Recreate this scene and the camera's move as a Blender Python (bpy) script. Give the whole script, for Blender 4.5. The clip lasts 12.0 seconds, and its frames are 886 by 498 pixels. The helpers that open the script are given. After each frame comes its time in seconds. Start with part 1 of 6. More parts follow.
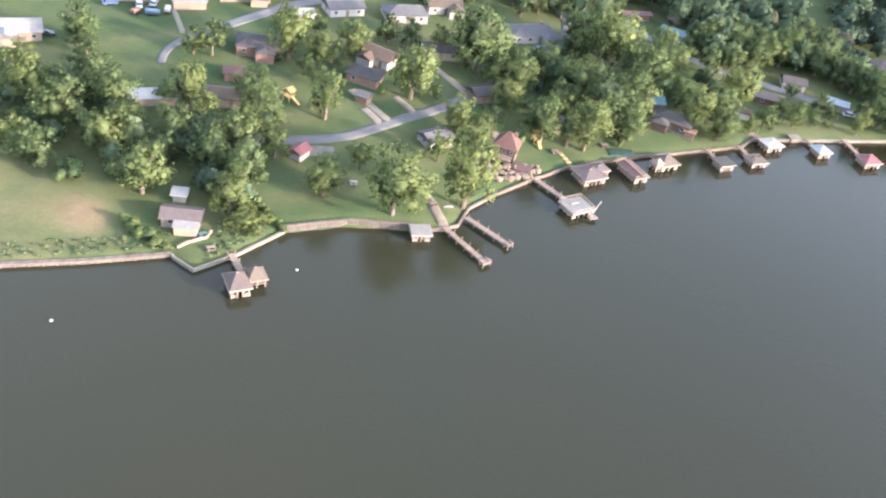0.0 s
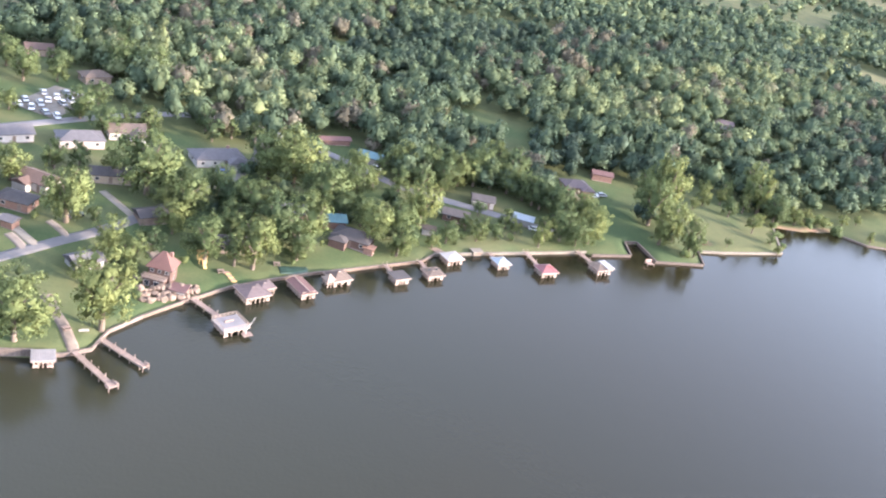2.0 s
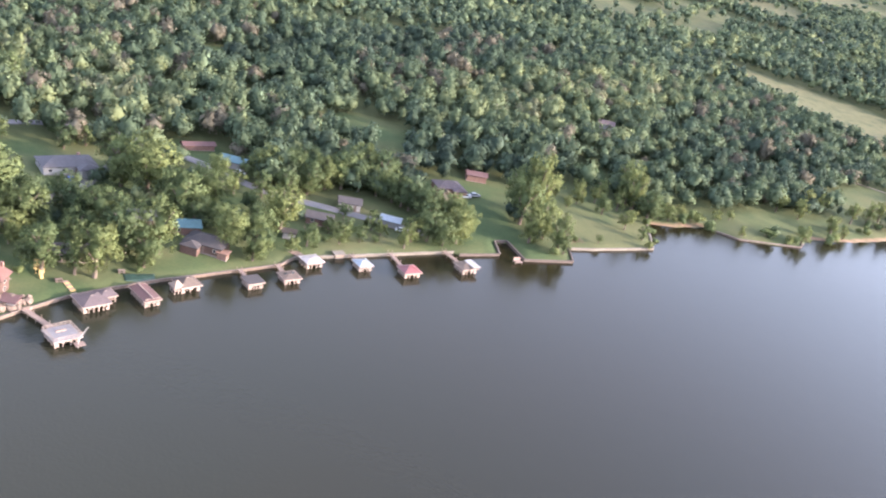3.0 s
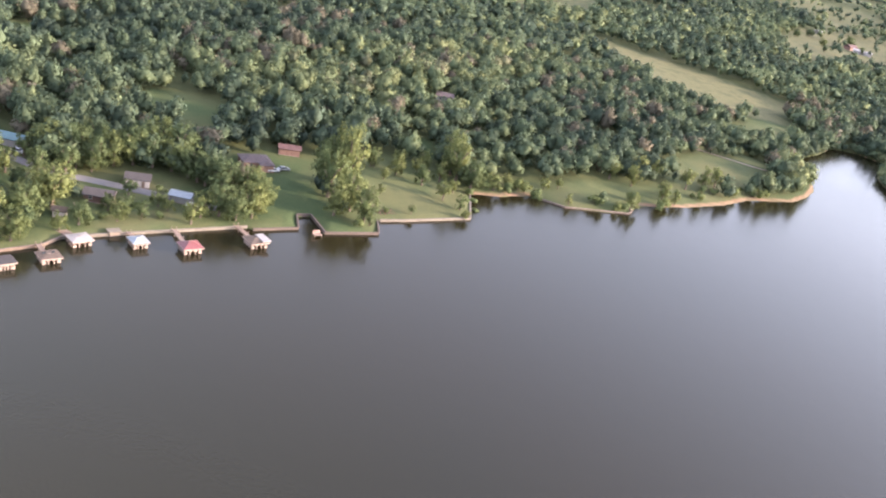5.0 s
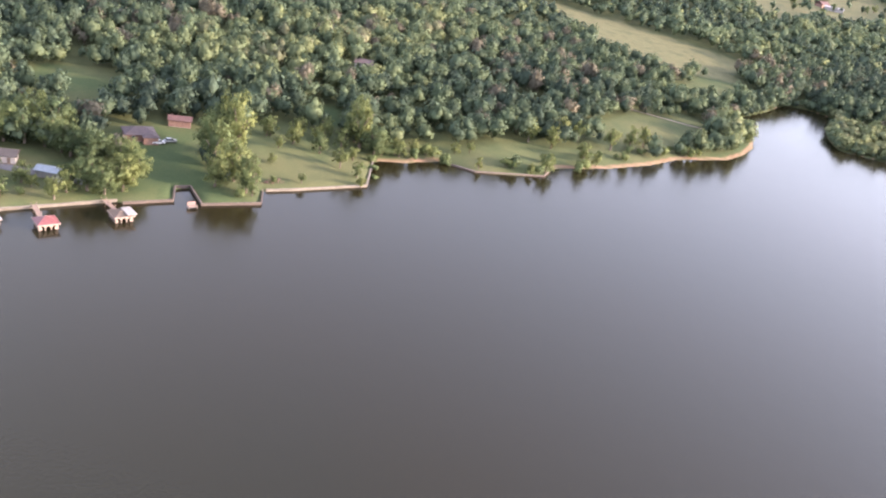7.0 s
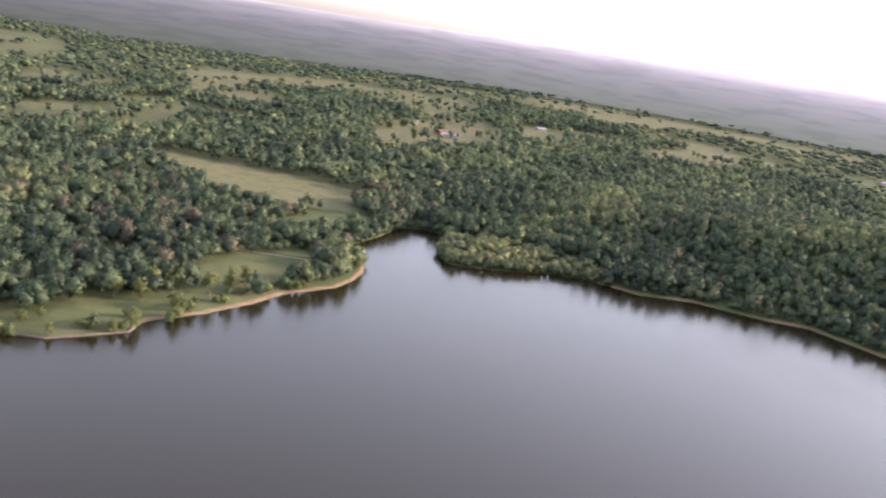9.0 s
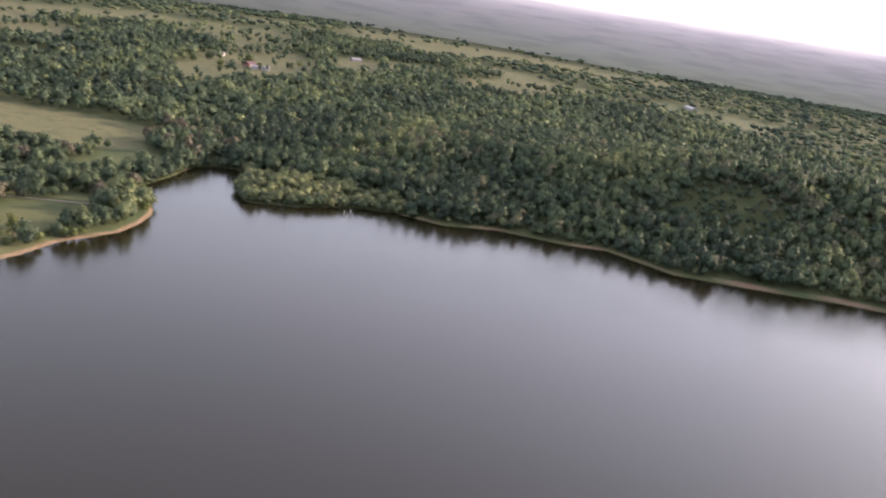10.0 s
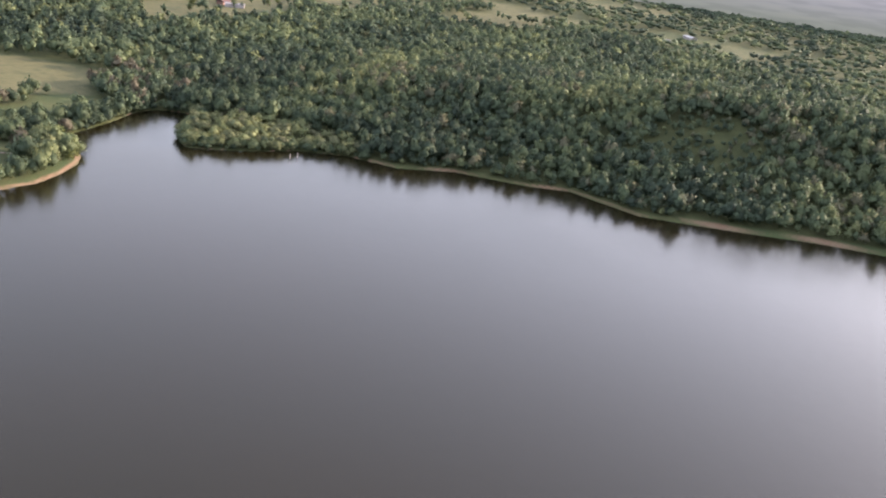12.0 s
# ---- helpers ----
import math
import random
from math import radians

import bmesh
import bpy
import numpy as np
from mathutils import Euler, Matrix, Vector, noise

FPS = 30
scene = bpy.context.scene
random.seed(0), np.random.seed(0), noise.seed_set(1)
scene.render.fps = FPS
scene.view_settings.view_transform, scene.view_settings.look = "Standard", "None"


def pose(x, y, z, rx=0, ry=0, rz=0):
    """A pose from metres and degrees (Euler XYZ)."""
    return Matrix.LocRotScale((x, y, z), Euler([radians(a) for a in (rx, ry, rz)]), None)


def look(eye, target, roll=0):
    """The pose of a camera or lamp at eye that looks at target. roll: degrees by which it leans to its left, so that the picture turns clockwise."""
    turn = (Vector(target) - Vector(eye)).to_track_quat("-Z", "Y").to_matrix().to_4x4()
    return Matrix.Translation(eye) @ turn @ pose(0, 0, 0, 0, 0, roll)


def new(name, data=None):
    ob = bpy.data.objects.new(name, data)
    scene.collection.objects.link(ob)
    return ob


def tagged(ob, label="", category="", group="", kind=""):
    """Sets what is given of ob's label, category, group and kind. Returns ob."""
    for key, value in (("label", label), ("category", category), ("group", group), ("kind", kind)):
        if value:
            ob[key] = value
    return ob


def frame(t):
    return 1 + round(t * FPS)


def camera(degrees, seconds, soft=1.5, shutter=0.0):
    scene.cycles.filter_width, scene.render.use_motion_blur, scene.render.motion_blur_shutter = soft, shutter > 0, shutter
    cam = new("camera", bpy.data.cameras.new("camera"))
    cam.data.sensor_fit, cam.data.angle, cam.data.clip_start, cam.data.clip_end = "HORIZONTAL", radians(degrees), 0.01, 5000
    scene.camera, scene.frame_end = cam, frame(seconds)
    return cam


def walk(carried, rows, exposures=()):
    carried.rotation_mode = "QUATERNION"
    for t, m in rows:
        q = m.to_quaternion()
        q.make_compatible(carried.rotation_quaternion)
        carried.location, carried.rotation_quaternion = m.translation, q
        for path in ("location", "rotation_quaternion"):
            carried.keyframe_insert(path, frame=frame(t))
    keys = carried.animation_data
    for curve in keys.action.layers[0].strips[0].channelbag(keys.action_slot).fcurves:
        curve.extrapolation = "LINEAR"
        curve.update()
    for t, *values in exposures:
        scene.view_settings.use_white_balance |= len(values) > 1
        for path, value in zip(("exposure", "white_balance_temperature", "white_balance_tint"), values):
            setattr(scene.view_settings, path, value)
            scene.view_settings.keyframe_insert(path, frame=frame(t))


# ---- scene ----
cam = camera(49.8, 12.0, soft=2.0, shutter=0.2)
PATH = [
    (0, (2.904, -3.933, 128.975), (2.997, -2.313, 127.806), 11.6),
    (0.5, (14.0, -3.776, 128.977), (14.193, -2.105, 127.895), 12.4),
    (1, (25.054, -3.707, 128.982), (25.345, -1.985, 128.006), 12.6),
    (1.5, (35.991, -3.847, 128.992), (36.335, -2.094, 128.093), 14.4),
    (2, (46.921, -4.161, 129.003), (47.32, -2.396, 128.151), 13.7),
    (2.5, (57.79, -4.72, 129.018), (58.241, -2.959, 128.183), 13.5),
    (3, (68.641, -5.472, 129.033), (69.179, -3.719, 128.235), 13.8),
    (3.5, (79.528, -6.277, 129.04), (80.113, -4.542, 128.237), 13.7),
    (3.7, (83.927, -6.566, 129.039), (84.531, -4.844, 128.221), 13.8),
    (5.3, (119.505, -8.512, 128.954), (120.205, -6.807, 128.178), 13.2),
    (5.5, (123.865, -8.775, 128.952), (124.555, -7.065, 128.176), 12.3),
    (6, (134.521, -9.495, 128.947), (135.197, -7.785, 128.16), 11.9),
    (6.5, (144.98, -10.284, 128.95), (145.643, -8.584, 128.132), 12.1),
    (6.7, (149.212, -10.604, 128.96), (149.874, -8.911, 128.127), 11.9),
    (8.3, (183.64, -13.192, 129.316), (184.475, -11.484, 128.695), 7.8),
    (8.5, (188.037, -13.57, 129.324), (188.995, -11.9, 128.784), 7.6),
    (9, (199.318, -14.698, 129.339), (200.536, -13.176, 128.891), 8.8),
    (9.5, (210.568, -15.977, 129.348), (211.932, -14.593, 128.878), 9.0),
    (10, (221.742, -17.399, 129.333), (223.204, -16.142, 128.803), 8.9),
    (10.5, (232.83, -18.914, 129.307), (234.338, -17.736, 128.724), 9.3),
    (11, (243.89, -20.491, 129.284), (245.362, -19.29, 128.658), 8.7),
    (11.5, (254.946, -22.116, 129.26), (256.389, -20.892, 128.614), 7.9),
    (12, (266.014, -23.774, 129.238), (267.433, -22.526, 128.58), 7.6),
]
EXPOSURES = [(0.0, 3.0, 5750, 10), (1.0, 3.22, 5700, 14), (2.5, 3.02, 5700, 19), (3.5, 2.84, 5900, 22), (5.5, 2.77, 6250, 23), (6.5, 2.86, 6250, 24), (8.5, 2.88, 6250, 27), (9.0, 2.26, 6400, 25), (9.5, 1.97, 6500, 25), (10.5, 2.09, 6500, 24), (12.0, 2.3, 6450, 22)]
walk(cam, [(t, look(eye, target, roll)) for t, eye, target, roll in PATH], EXPOSURES)

# ---- world, sun, exposure ----
SUN_ELEV, SUN_AZ = 14.5, 109.0        # degrees; azimuth clockwise from +y
world = bpy.data.worlds.new("sky_world")
scene.world = world
world.use_nodes = True
_wn = world.node_tree.nodes
_sky = _wn.new("ShaderNodeTexSky")
_sky.sky_type = "NISHITA"
_sky.sun_disc = False
_sky.sun_elevation = radians(SUN_ELEV)
_sky.sun_rotation = radians(SUN_AZ)
_sky.air_density, _sky.dust_density, _sky.ozone_density = 1.0, 1.7, 1.8
_haze = _wn.new("ShaderNodeHueSaturation")
_haze.inputs["Saturation"].default_value = 0.42
world.node_tree.links.new(_sky.outputs[0], _haze.inputs["Color"])
world.node_tree.links.new(_haze.outputs[0], _wn["Background"].inputs[0])
_wn["Background"].inputs[1].default_value = 0.15

_sd = bpy.data.lights.new("sun", "SUN")
_sd.energy, _sd.angle, _sd.color = 2.2, radians(2.0), (1.0, 0.79, 0.55)
_az, _el = radians(SUN_AZ), radians(SUN_ELEV)
_dir = Vector((math.sin(_az) * math.cos(_el), math.cos(_az) * math.cos(_el), math.sin(_el)))
sun_ob = new("sun", _sd)
sun_ob.matrix_world = look(_dir * 3000, (0, 0, 0))

RNG = np.random.default_rng(7)


# ---- materials ----
def material(name):
    m = bpy.data.materials.new(name)
    m.use_nodes = True
    nt = m.node_tree
    return m, nt, nt.nodes["Principled BSDF"], nt.links


def mix_colour(nt, fac, a, b, mode="MIX"):
    n = nt.nodes.new("ShaderNodeMix")
    n.data_type, n.blend_type = "RGBA", mode
    for sock, v in ((n.inputs[0], fac), (n.inputs[6], a), (n.inputs[7], b)):
        if isinstance(v, bpy.types.NodeSocket):
            nt.links.new(v, sock)
        elif isinstance(v, (int, float)):
            sock.default_value = v
        else:
            sock.default_value = (*v, 1)
    return n.outputs[2]


def noise_tex(nt, scale, detail=4.0, rough=0.55, coords="Object"):
    n = nt.nodes.new("ShaderNodeTexNoise")
    n.inputs["Scale"].default_value, n.inputs["Detail"].default_value, n.inputs["Roughness"].default_value = scale, detail, rough
    tc = nt.nodes.new("ShaderNodeTexCoord")
    nt.links.new(tc.outputs[coords], n.inputs["Vector"])
    return n.outputs["Fac"]


def ramp(nt, fac, stops):
    r = nt.nodes.new("ShaderNodeValToRGB")
    while len(r.color_ramp.elements) < len(stops):
        r.color_ramp.elements.new(0.5)
    for e, (p, c) in zip(r.color_ramp.elements, stops):
        e.position, e.color = p, (*c, 1)
    nt.links.new(fac, r.inputs[0])
    return r.outputs[0]


def bump(nt, bsdf, height, strength, dist=0.1):
    b = nt.nodes.new("ShaderNodeBump")
    b.inputs["Strength"].default_value, b.inputs["Distance"].default_value = strength, dist
    nt.links.new(height, b.inputs["Height"])
    nt.links.new(b.outputs[0], bsdf.inputs["Normal"])


def worn(name, colour, rough=0.8, scale=1.5, vary=0.35, metal=0.0, relief=0.3, grain=9.0):
    """A surface of one colour with stains at one scale and grain at another."""
    m, nt, b, ln = material(name)
    dark = tuple(c * (1 - vary) for c in colour)
    light = tuple(min(1, c * (1 + vary * 0.5)) for c in colour)
    big = ramp(nt, noise_tex(nt, scale), [(0.3, dark), (0.7, light)])
    fine = noise_tex(nt, grain, 3)
    out = mix_colour(nt, 0.35, big, ramp(nt, fine, [(0.35, dark), (0.65, light)]))
    oi = nt.nodes.new("ShaderNodeObjectInfo")
    hsv = nt.nodes.new("ShaderNodeHueSaturation")
    mr = nt.nodes.new("ShaderNodeMapRange")
    mr.inputs[3].default_value, mr.inputs[4].default_value = 0.85, 1.12
    ln.new(oi.outputs["Random"], mr.inputs[0])
    ln.new(mr.outputs[0], hsv.inputs["Value"])
    ln.new(out, hsv.inputs["Color"])
    ln.new(hsv.outputs[0], b.inputs["Base Color"])
    b.inputs["Roughness"].default_value, b.inputs["Metallic"].default_value = rough, metal
    bump(nt, b, fine, relief, 0.03)
    return m


def roofing(name, colour, course=0.35, rough=0.85, ribs=False, metal=0.0):
    """Shingle courses, or standing ribs on sheet metal."""
    m, nt, b, ln = material(name)
    tc = nt.nodes.new("ShaderNodeTexCoord")
    w = nt.nodes.new("ShaderNodeTexWave")
    w.wave_type, w.bands_direction = "BANDS", "X" if ribs else "Y"
    w.inputs["Scale"].default_value, w.inputs["Distortion"].default_value = 0.314 / course, 0.4
    ln.new(tc.outputs["Object"], w.inputs["Vector"])
    dark = tuple(c * 0.62 for c in colour)
    base = ramp(nt, noise_tex(nt, 0.8, 5), [(0.3, dark), (0.7, colour)])
    speck = ramp(nt, noise_tex(nt, 5.0, 3), [(0.3, dark), (0.7, colour)])
    out = mix_colour(nt, 0.4, base, speck)
    ln.new(mix_colour(nt, 0.18, out, w.outputs["Color"], "MULTIPLY"), b.inputs["Base Color"])
    b.inputs["Roughness"].default_value, b.inputs["Metallic"].default_value = rough, metal
    bump(nt, b, w.outputs["Fac"], 0.4, 0.05)
    return m


def foliage(name, source, stops):
    """Leaves: the tint picks a hue between dark, fresh and dry green; source is 'attribute' or 'object'."""
    m, nt, b, ln = material(name)
    if source == "attribute":
        at = nt.nodes.new("ShaderNodeAttribute")
        at.attribute_name = "tint"
        tint = at.outputs["Fac"]
    else:
        kind = nt.nodes.new("ShaderNodeSeparateColor")
        ln.new(nt.nodes.new("ShaderNodeObjectInfo").outputs["Color"], kind.inputs[0])
        tint = kind.outputs[0]
    hue = ramp(nt, tint, stops)
    isl = nt.nodes.new("ShaderNodeNewGeometry").outputs["Random Per Island"]
    hsv = nt.nodes.new("ShaderNodeHueSaturation")
    mr = nt.nodes.new("ShaderNodeMapRange")
    mr.inputs[3].default_value, mr.inputs[4].default_value = 0.78, 1.24
    ln.new(isl, mr.inputs[0])
    ln.new(mr.outputs[0], hsv.inputs["Value"])
    soft = nt.nodes.new("ShaderNodeMath")
    soft.operation = "MULTIPLY"
    soft.inputs[1].default_value = 0.25
    ln.new(noise_tex(nt, 0.9, 3), soft.inputs[0])
    ln.new(mix_colour(nt, soft.outputs[0], hue, (0.1, 0.125, 0.062)), hsv.inputs["Color"])
    ln.new(hsv.outputs[0], b.inputs["Base Color"])
    b.inputs["Roughness"].default_value = 0.65
    b.inputs["Specular IOR Level"].default_value = 0.08
    tr = nt.nodes.new("ShaderNodeBsdfTranslucent")
    ln.new(hsv.outputs[0], tr.inputs[0])
    mx = nt.nodes.new("ShaderNodeMixShader")
    mx.inputs[0].default_value = 0.4
    ln.new(b.outputs[0], mx.inputs[1])
    ln.new(tr.outputs[0], mx.inputs[2])
    ln.new(mx.outputs[0], nt.nodes["Material Output"].inputs[0])
    return m


LEAF = foliage("leaves", "object", [(0.0, (0.052, 0.078, 0.05)), (0.3, (0.082, 0.116, 0.06)), (0.62, (0.124, 0.158, 0.067)), (0.86, (0.182, 0.208, 0.078)), (0.95, (0.17, 0.165, 0.085)), (1.0, (0.16, 0.13, 0.09))])
# extra blue in the woodland greens stands in for distance haze
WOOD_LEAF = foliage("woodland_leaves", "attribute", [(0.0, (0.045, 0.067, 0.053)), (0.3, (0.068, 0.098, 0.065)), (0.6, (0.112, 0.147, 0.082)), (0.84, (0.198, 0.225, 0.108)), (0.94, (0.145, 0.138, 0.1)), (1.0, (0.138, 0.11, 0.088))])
BARK = worn("bark", (0.15, 0.115, 0.085), 0.9, 2.0, 0.4)
CONCRETE = worn("concrete", (0.195, 0.16, 0.135), 0.85, 0.7, 0.35)
PALE_CONCRETE = worn("pale_concrete", (0.174, 0.149, 0.119), 0.85, 0.6, 0.3)
STONE = worn("stone", (0.150, 0.116, 0.098), 0.9, 1.0, 0.45)
BOULDER = worn("tan_rock", (0.15, 0.108, 0.082), 0.9, 1.0, 0.45)
TIMBER = worn("weathered_timber", (0.235, 0.178, 0.145), 0.85, 1.2, 0.4)
DARK_TIMBER = worn("dark_timber", (0.17, 0.125, 0.1), 0.85, 1.2, 0.4)
PLANK = worn("weathered_planks", (0.105, 0.08, 0.066), 0.9, 1.6, 0.5)
POST_WOOD = worn("pale_painted_posts", (0.272, 0.208, 0.172), 0.75, 1.2, 0.3)
PALE_BOARD = worn("pale_boards", (0.235, 0.168, 0.135), 0.8, 1.5, 0.3)
ASPHALT = worn("asphalt", (0.135, 0.127, 0.13), 0.9, 0.25, 0.22)
GRAVEL = worn("gravel_drive", (0.188, 0.154, 0.128), 0.95, 0.4, 0.3)
WHITE = worn("white_paint", (0.340, 0.310, 0.289), 0.6, 0.8, 0.16)
CREAM = worn("cream_siding", (0.261, 0.198, 0.153), 0.7, 0.8, 0.2)
TAN = worn("tan_siding", (0.322, 0.252, 0.189), 0.75, 0.8, 0.25)
GREY_WALL = worn("grey_siding", (0.225, 0.217, 0.210), 0.7, 0.8, 0.2)
BRICK = worn("red_brick", (0.2, 0.115, 0.09), 0.9, 1.4, 0.4)
ORANGE_BRICK = worn("orange_brick", (0.231, 0.133, 0.098), 0.9, 1.4, 0.35)
PINK = worn("pinkish_paint", (0.232, 0.148, 0.124), 0.7, 0.9, 0.25)
YELLOW = worn("yellow_paint", (0.46, 0.31, 0.12), 0.6, 1.0, 0.25)
BLUE = worn("blue_tarp", (0.12, 0.17, 0.25), 0.6, 1.0, 0.25)
DARK_METAL = worn("dark_metal", (0.06, 0.06, 0.065), 0.5, 1.0, 0.3, 0.6)
RUBBER = worn("rubber", (0.02, 0.02, 0.02), 0.8, 3.0, 0.3)
R_GREY = roofing("grey_shingles", (0.105, 0.097, 0.105))
R_DARK = roofing("dark_shingles", (0.065, 0.056, 0.056))
R_BROWN = roofing("brown_shingles", (0.117, 0.073, 0.058))
R_TERRA = roofing("terracotta_shingles", (0.129, 0.064, 0.053))
DARK_BRICK = worn("dark_brown_brick", (0.1, 0.058, 0.045), 0.9, 1.4, 0.4)
R_RED = roofing("red_metal_roof", (0.2, 0.065, 0.066), 0.4, 0.45, True)
R_MAROON = roofing("maroon_roof", (0.122, 0.064, 0.061))
R_FADED = roofing("faded_pinkish_roof", (0.105, 0.074, 0.07))
R_TAN = roofing("tan_shingles", (0.125, 0.090, 0.070))
R_MAUVE = roofing("weathered_purple_roof", (0.124, 0.091, 0.091))
R_WHITE = roofing("white_metal_roof", (0.37, 0.34, 0.33), 0.4, 0.4, True)
R_PALE = roofing("pale_grey_sheet_roof", (0.26, 0.235, 0.23), 0.5, 0.55, True)
R_BLUE = roofing("pale_blue_metal_roof", (0.274, 0.310, 0.346), 0.4, 0.35, True)
R_TEAL = roofing("teal_metal_roof", (0.1, 0.19, 0.21), 0.4, 0.4, True)


def glass_pane():
    m, nt, b, ln = material("window_glass")
    b.inputs["Base Color"].default_value = (0.03, 0.035, 0.04, 1)
    b.inputs["Roughness"].default_value = 0.06
    return m


GLASS = glass_pane()


def ground_material():
    m, nt, b, ln = material("ground_cover")
    at = nt.nodes.new("ShaderNodeAttribute")
    at.attribute_name = "cover"
    sep = nt.nodes.new("ShaderNodeSeparateColor")
    ln.new(at.outputs["Color"], sep.inputs[0])
    big, mid, fine = noise_tex(nt, 0.018, 5), noise_tex(nt, 0.12, 5, 0.6), noise_tex(nt, 1.3, 4, 0.7)
    grass = ramp(nt, mid, [(0.28, (0.027, 0.047, 0.024)), (0.5, (0.046, 0.070, 0.031)), (0.75, (0.092, 0.098, 0.043))])
    grass = mix_colour(nt, 0.5, grass, ramp(nt, big, [(0.38, (0.026, 0.050, 0.026)), (0.5, (0.050, 0.072, 0.033)), (0.62, (0.118, 0.103, 0.053))]))
    grass = mix_colour(nt, 0.3, grass, ramp(nt, fine, [(0.3, (0.044, 0.064, 0.026)), (0.7, (0.114, 0.126, 0.048))]))
    hay = ramp(nt, mid, [(0.3, (0.082, 0.09, 0.046)), (0.55, (0.142, 0.127, 0.066)), (0.75, (0.094, 0.104, 0.052))])
    litter = ramp(nt, mid, [(0.3, (0.045, 0.052, 0.024)), (0.7, (0.08, 0.088, 0.038))])
    sand = ramp(nt, mid, [(0.3, (0.19, 0.114, 0.076)), (0.7, (0.28, 0.184, 0.132))])
    out = mix_colour(nt, sep.outputs[0], grass, hay)
    out = mix_colour(nt, sep.outputs[1], out, litter)
    patch = nt.nodes.new("ShaderNodeMath")
    patch.operation, patch.use_clamp = "MULTIPLY_ADD", True
    ln.new(sep.outputs[2], patch.inputs[0])
    patch.inputs[1].default_value = 1.7
    less = nt.nodes.new("ShaderNodeMath")
    less.operation = "MULTIPLY"
    less.inputs[1].default_value = -0.7
    rough_edge = nt.nodes.new("ShaderNodeMath")
    ln.new(mid, rough_edge.inputs[0])
    ln.new(noise_tex(nt, 0.7, 5, 0.75), rough_edge.inputs[1])
    ln.new(rough_edge.outputs[0], less.inputs[0])
    ln.new(less.outputs[0], patch.inputs[2])
    out = mix_colour(nt, patch.outputs[0], out, sand)
    ln.new(out, b.inputs["Base Color"])
    b.inputs["Roughness"].default_value = 0.95
    b.inputs["Specular IOR Level"].default_value = 0.1
    bump(nt, b, fine, 0.5, 0.25)
    return m


def water_material():
    m, nt, b, ln = material("lake_water")
    # base colour grows darker eastward between x -20 and 240
    west_water = ramp(nt, noise_tex(nt, 0.006, 3), [(0.35, (0.0245, 0.0228, 0.0135)), (0.65, (0.0210, 0.0222, 0.0142))])
    east_water = ramp(nt, noise_tex(nt, 0.006, 3), [(0.35, (0.0140, 0.0112, 0.0045)), (0.65, (0.0118, 0.0106, 0.0046))])
    place = nt.nodes.new("ShaderNodeSeparateXYZ")
    ln.new(nt.nodes.new("ShaderNodeNewGeometry").outputs["Position"], place.inputs[0])
    x_blend = nt.nodes.new("ShaderNodeMapRange")
    x_blend.interpolation_type = "SMOOTHSTEP"
    x_blend.inputs[1].default_value, x_blend.inputs[2].default_value = -20.0, 240.0
    ln.new(place.outputs[0], x_blend.inputs[0])
    ln.new(mix_colour(nt, x_blend.outputs[0], west_water, east_water), b.inputs["Base Color"])
    b.inputs["IOR"].default_value = 1.33
    rough = nt.nodes.new("ShaderNodeMapRange")
    rough.inputs[3].default_value, rough.inputs[4].default_value = 0.09, 0.24
    ln.new(noise_tex(nt, 0.012, 3), rough.inputs[0])
    ln.new(rough.outputs[0], b.inputs["Roughness"])
    small, swell = noise_tex(nt, 1.1, 3), noise_tex(nt, 0.16, 2)
    add = nt.nodes.new("ShaderNodeMath")
    ln.new(small, add.inputs[0])
    ln.new(swell, add.inputs[1])
    bump(nt, b, add.outputs[0], 0.1, 0.35)
    return m


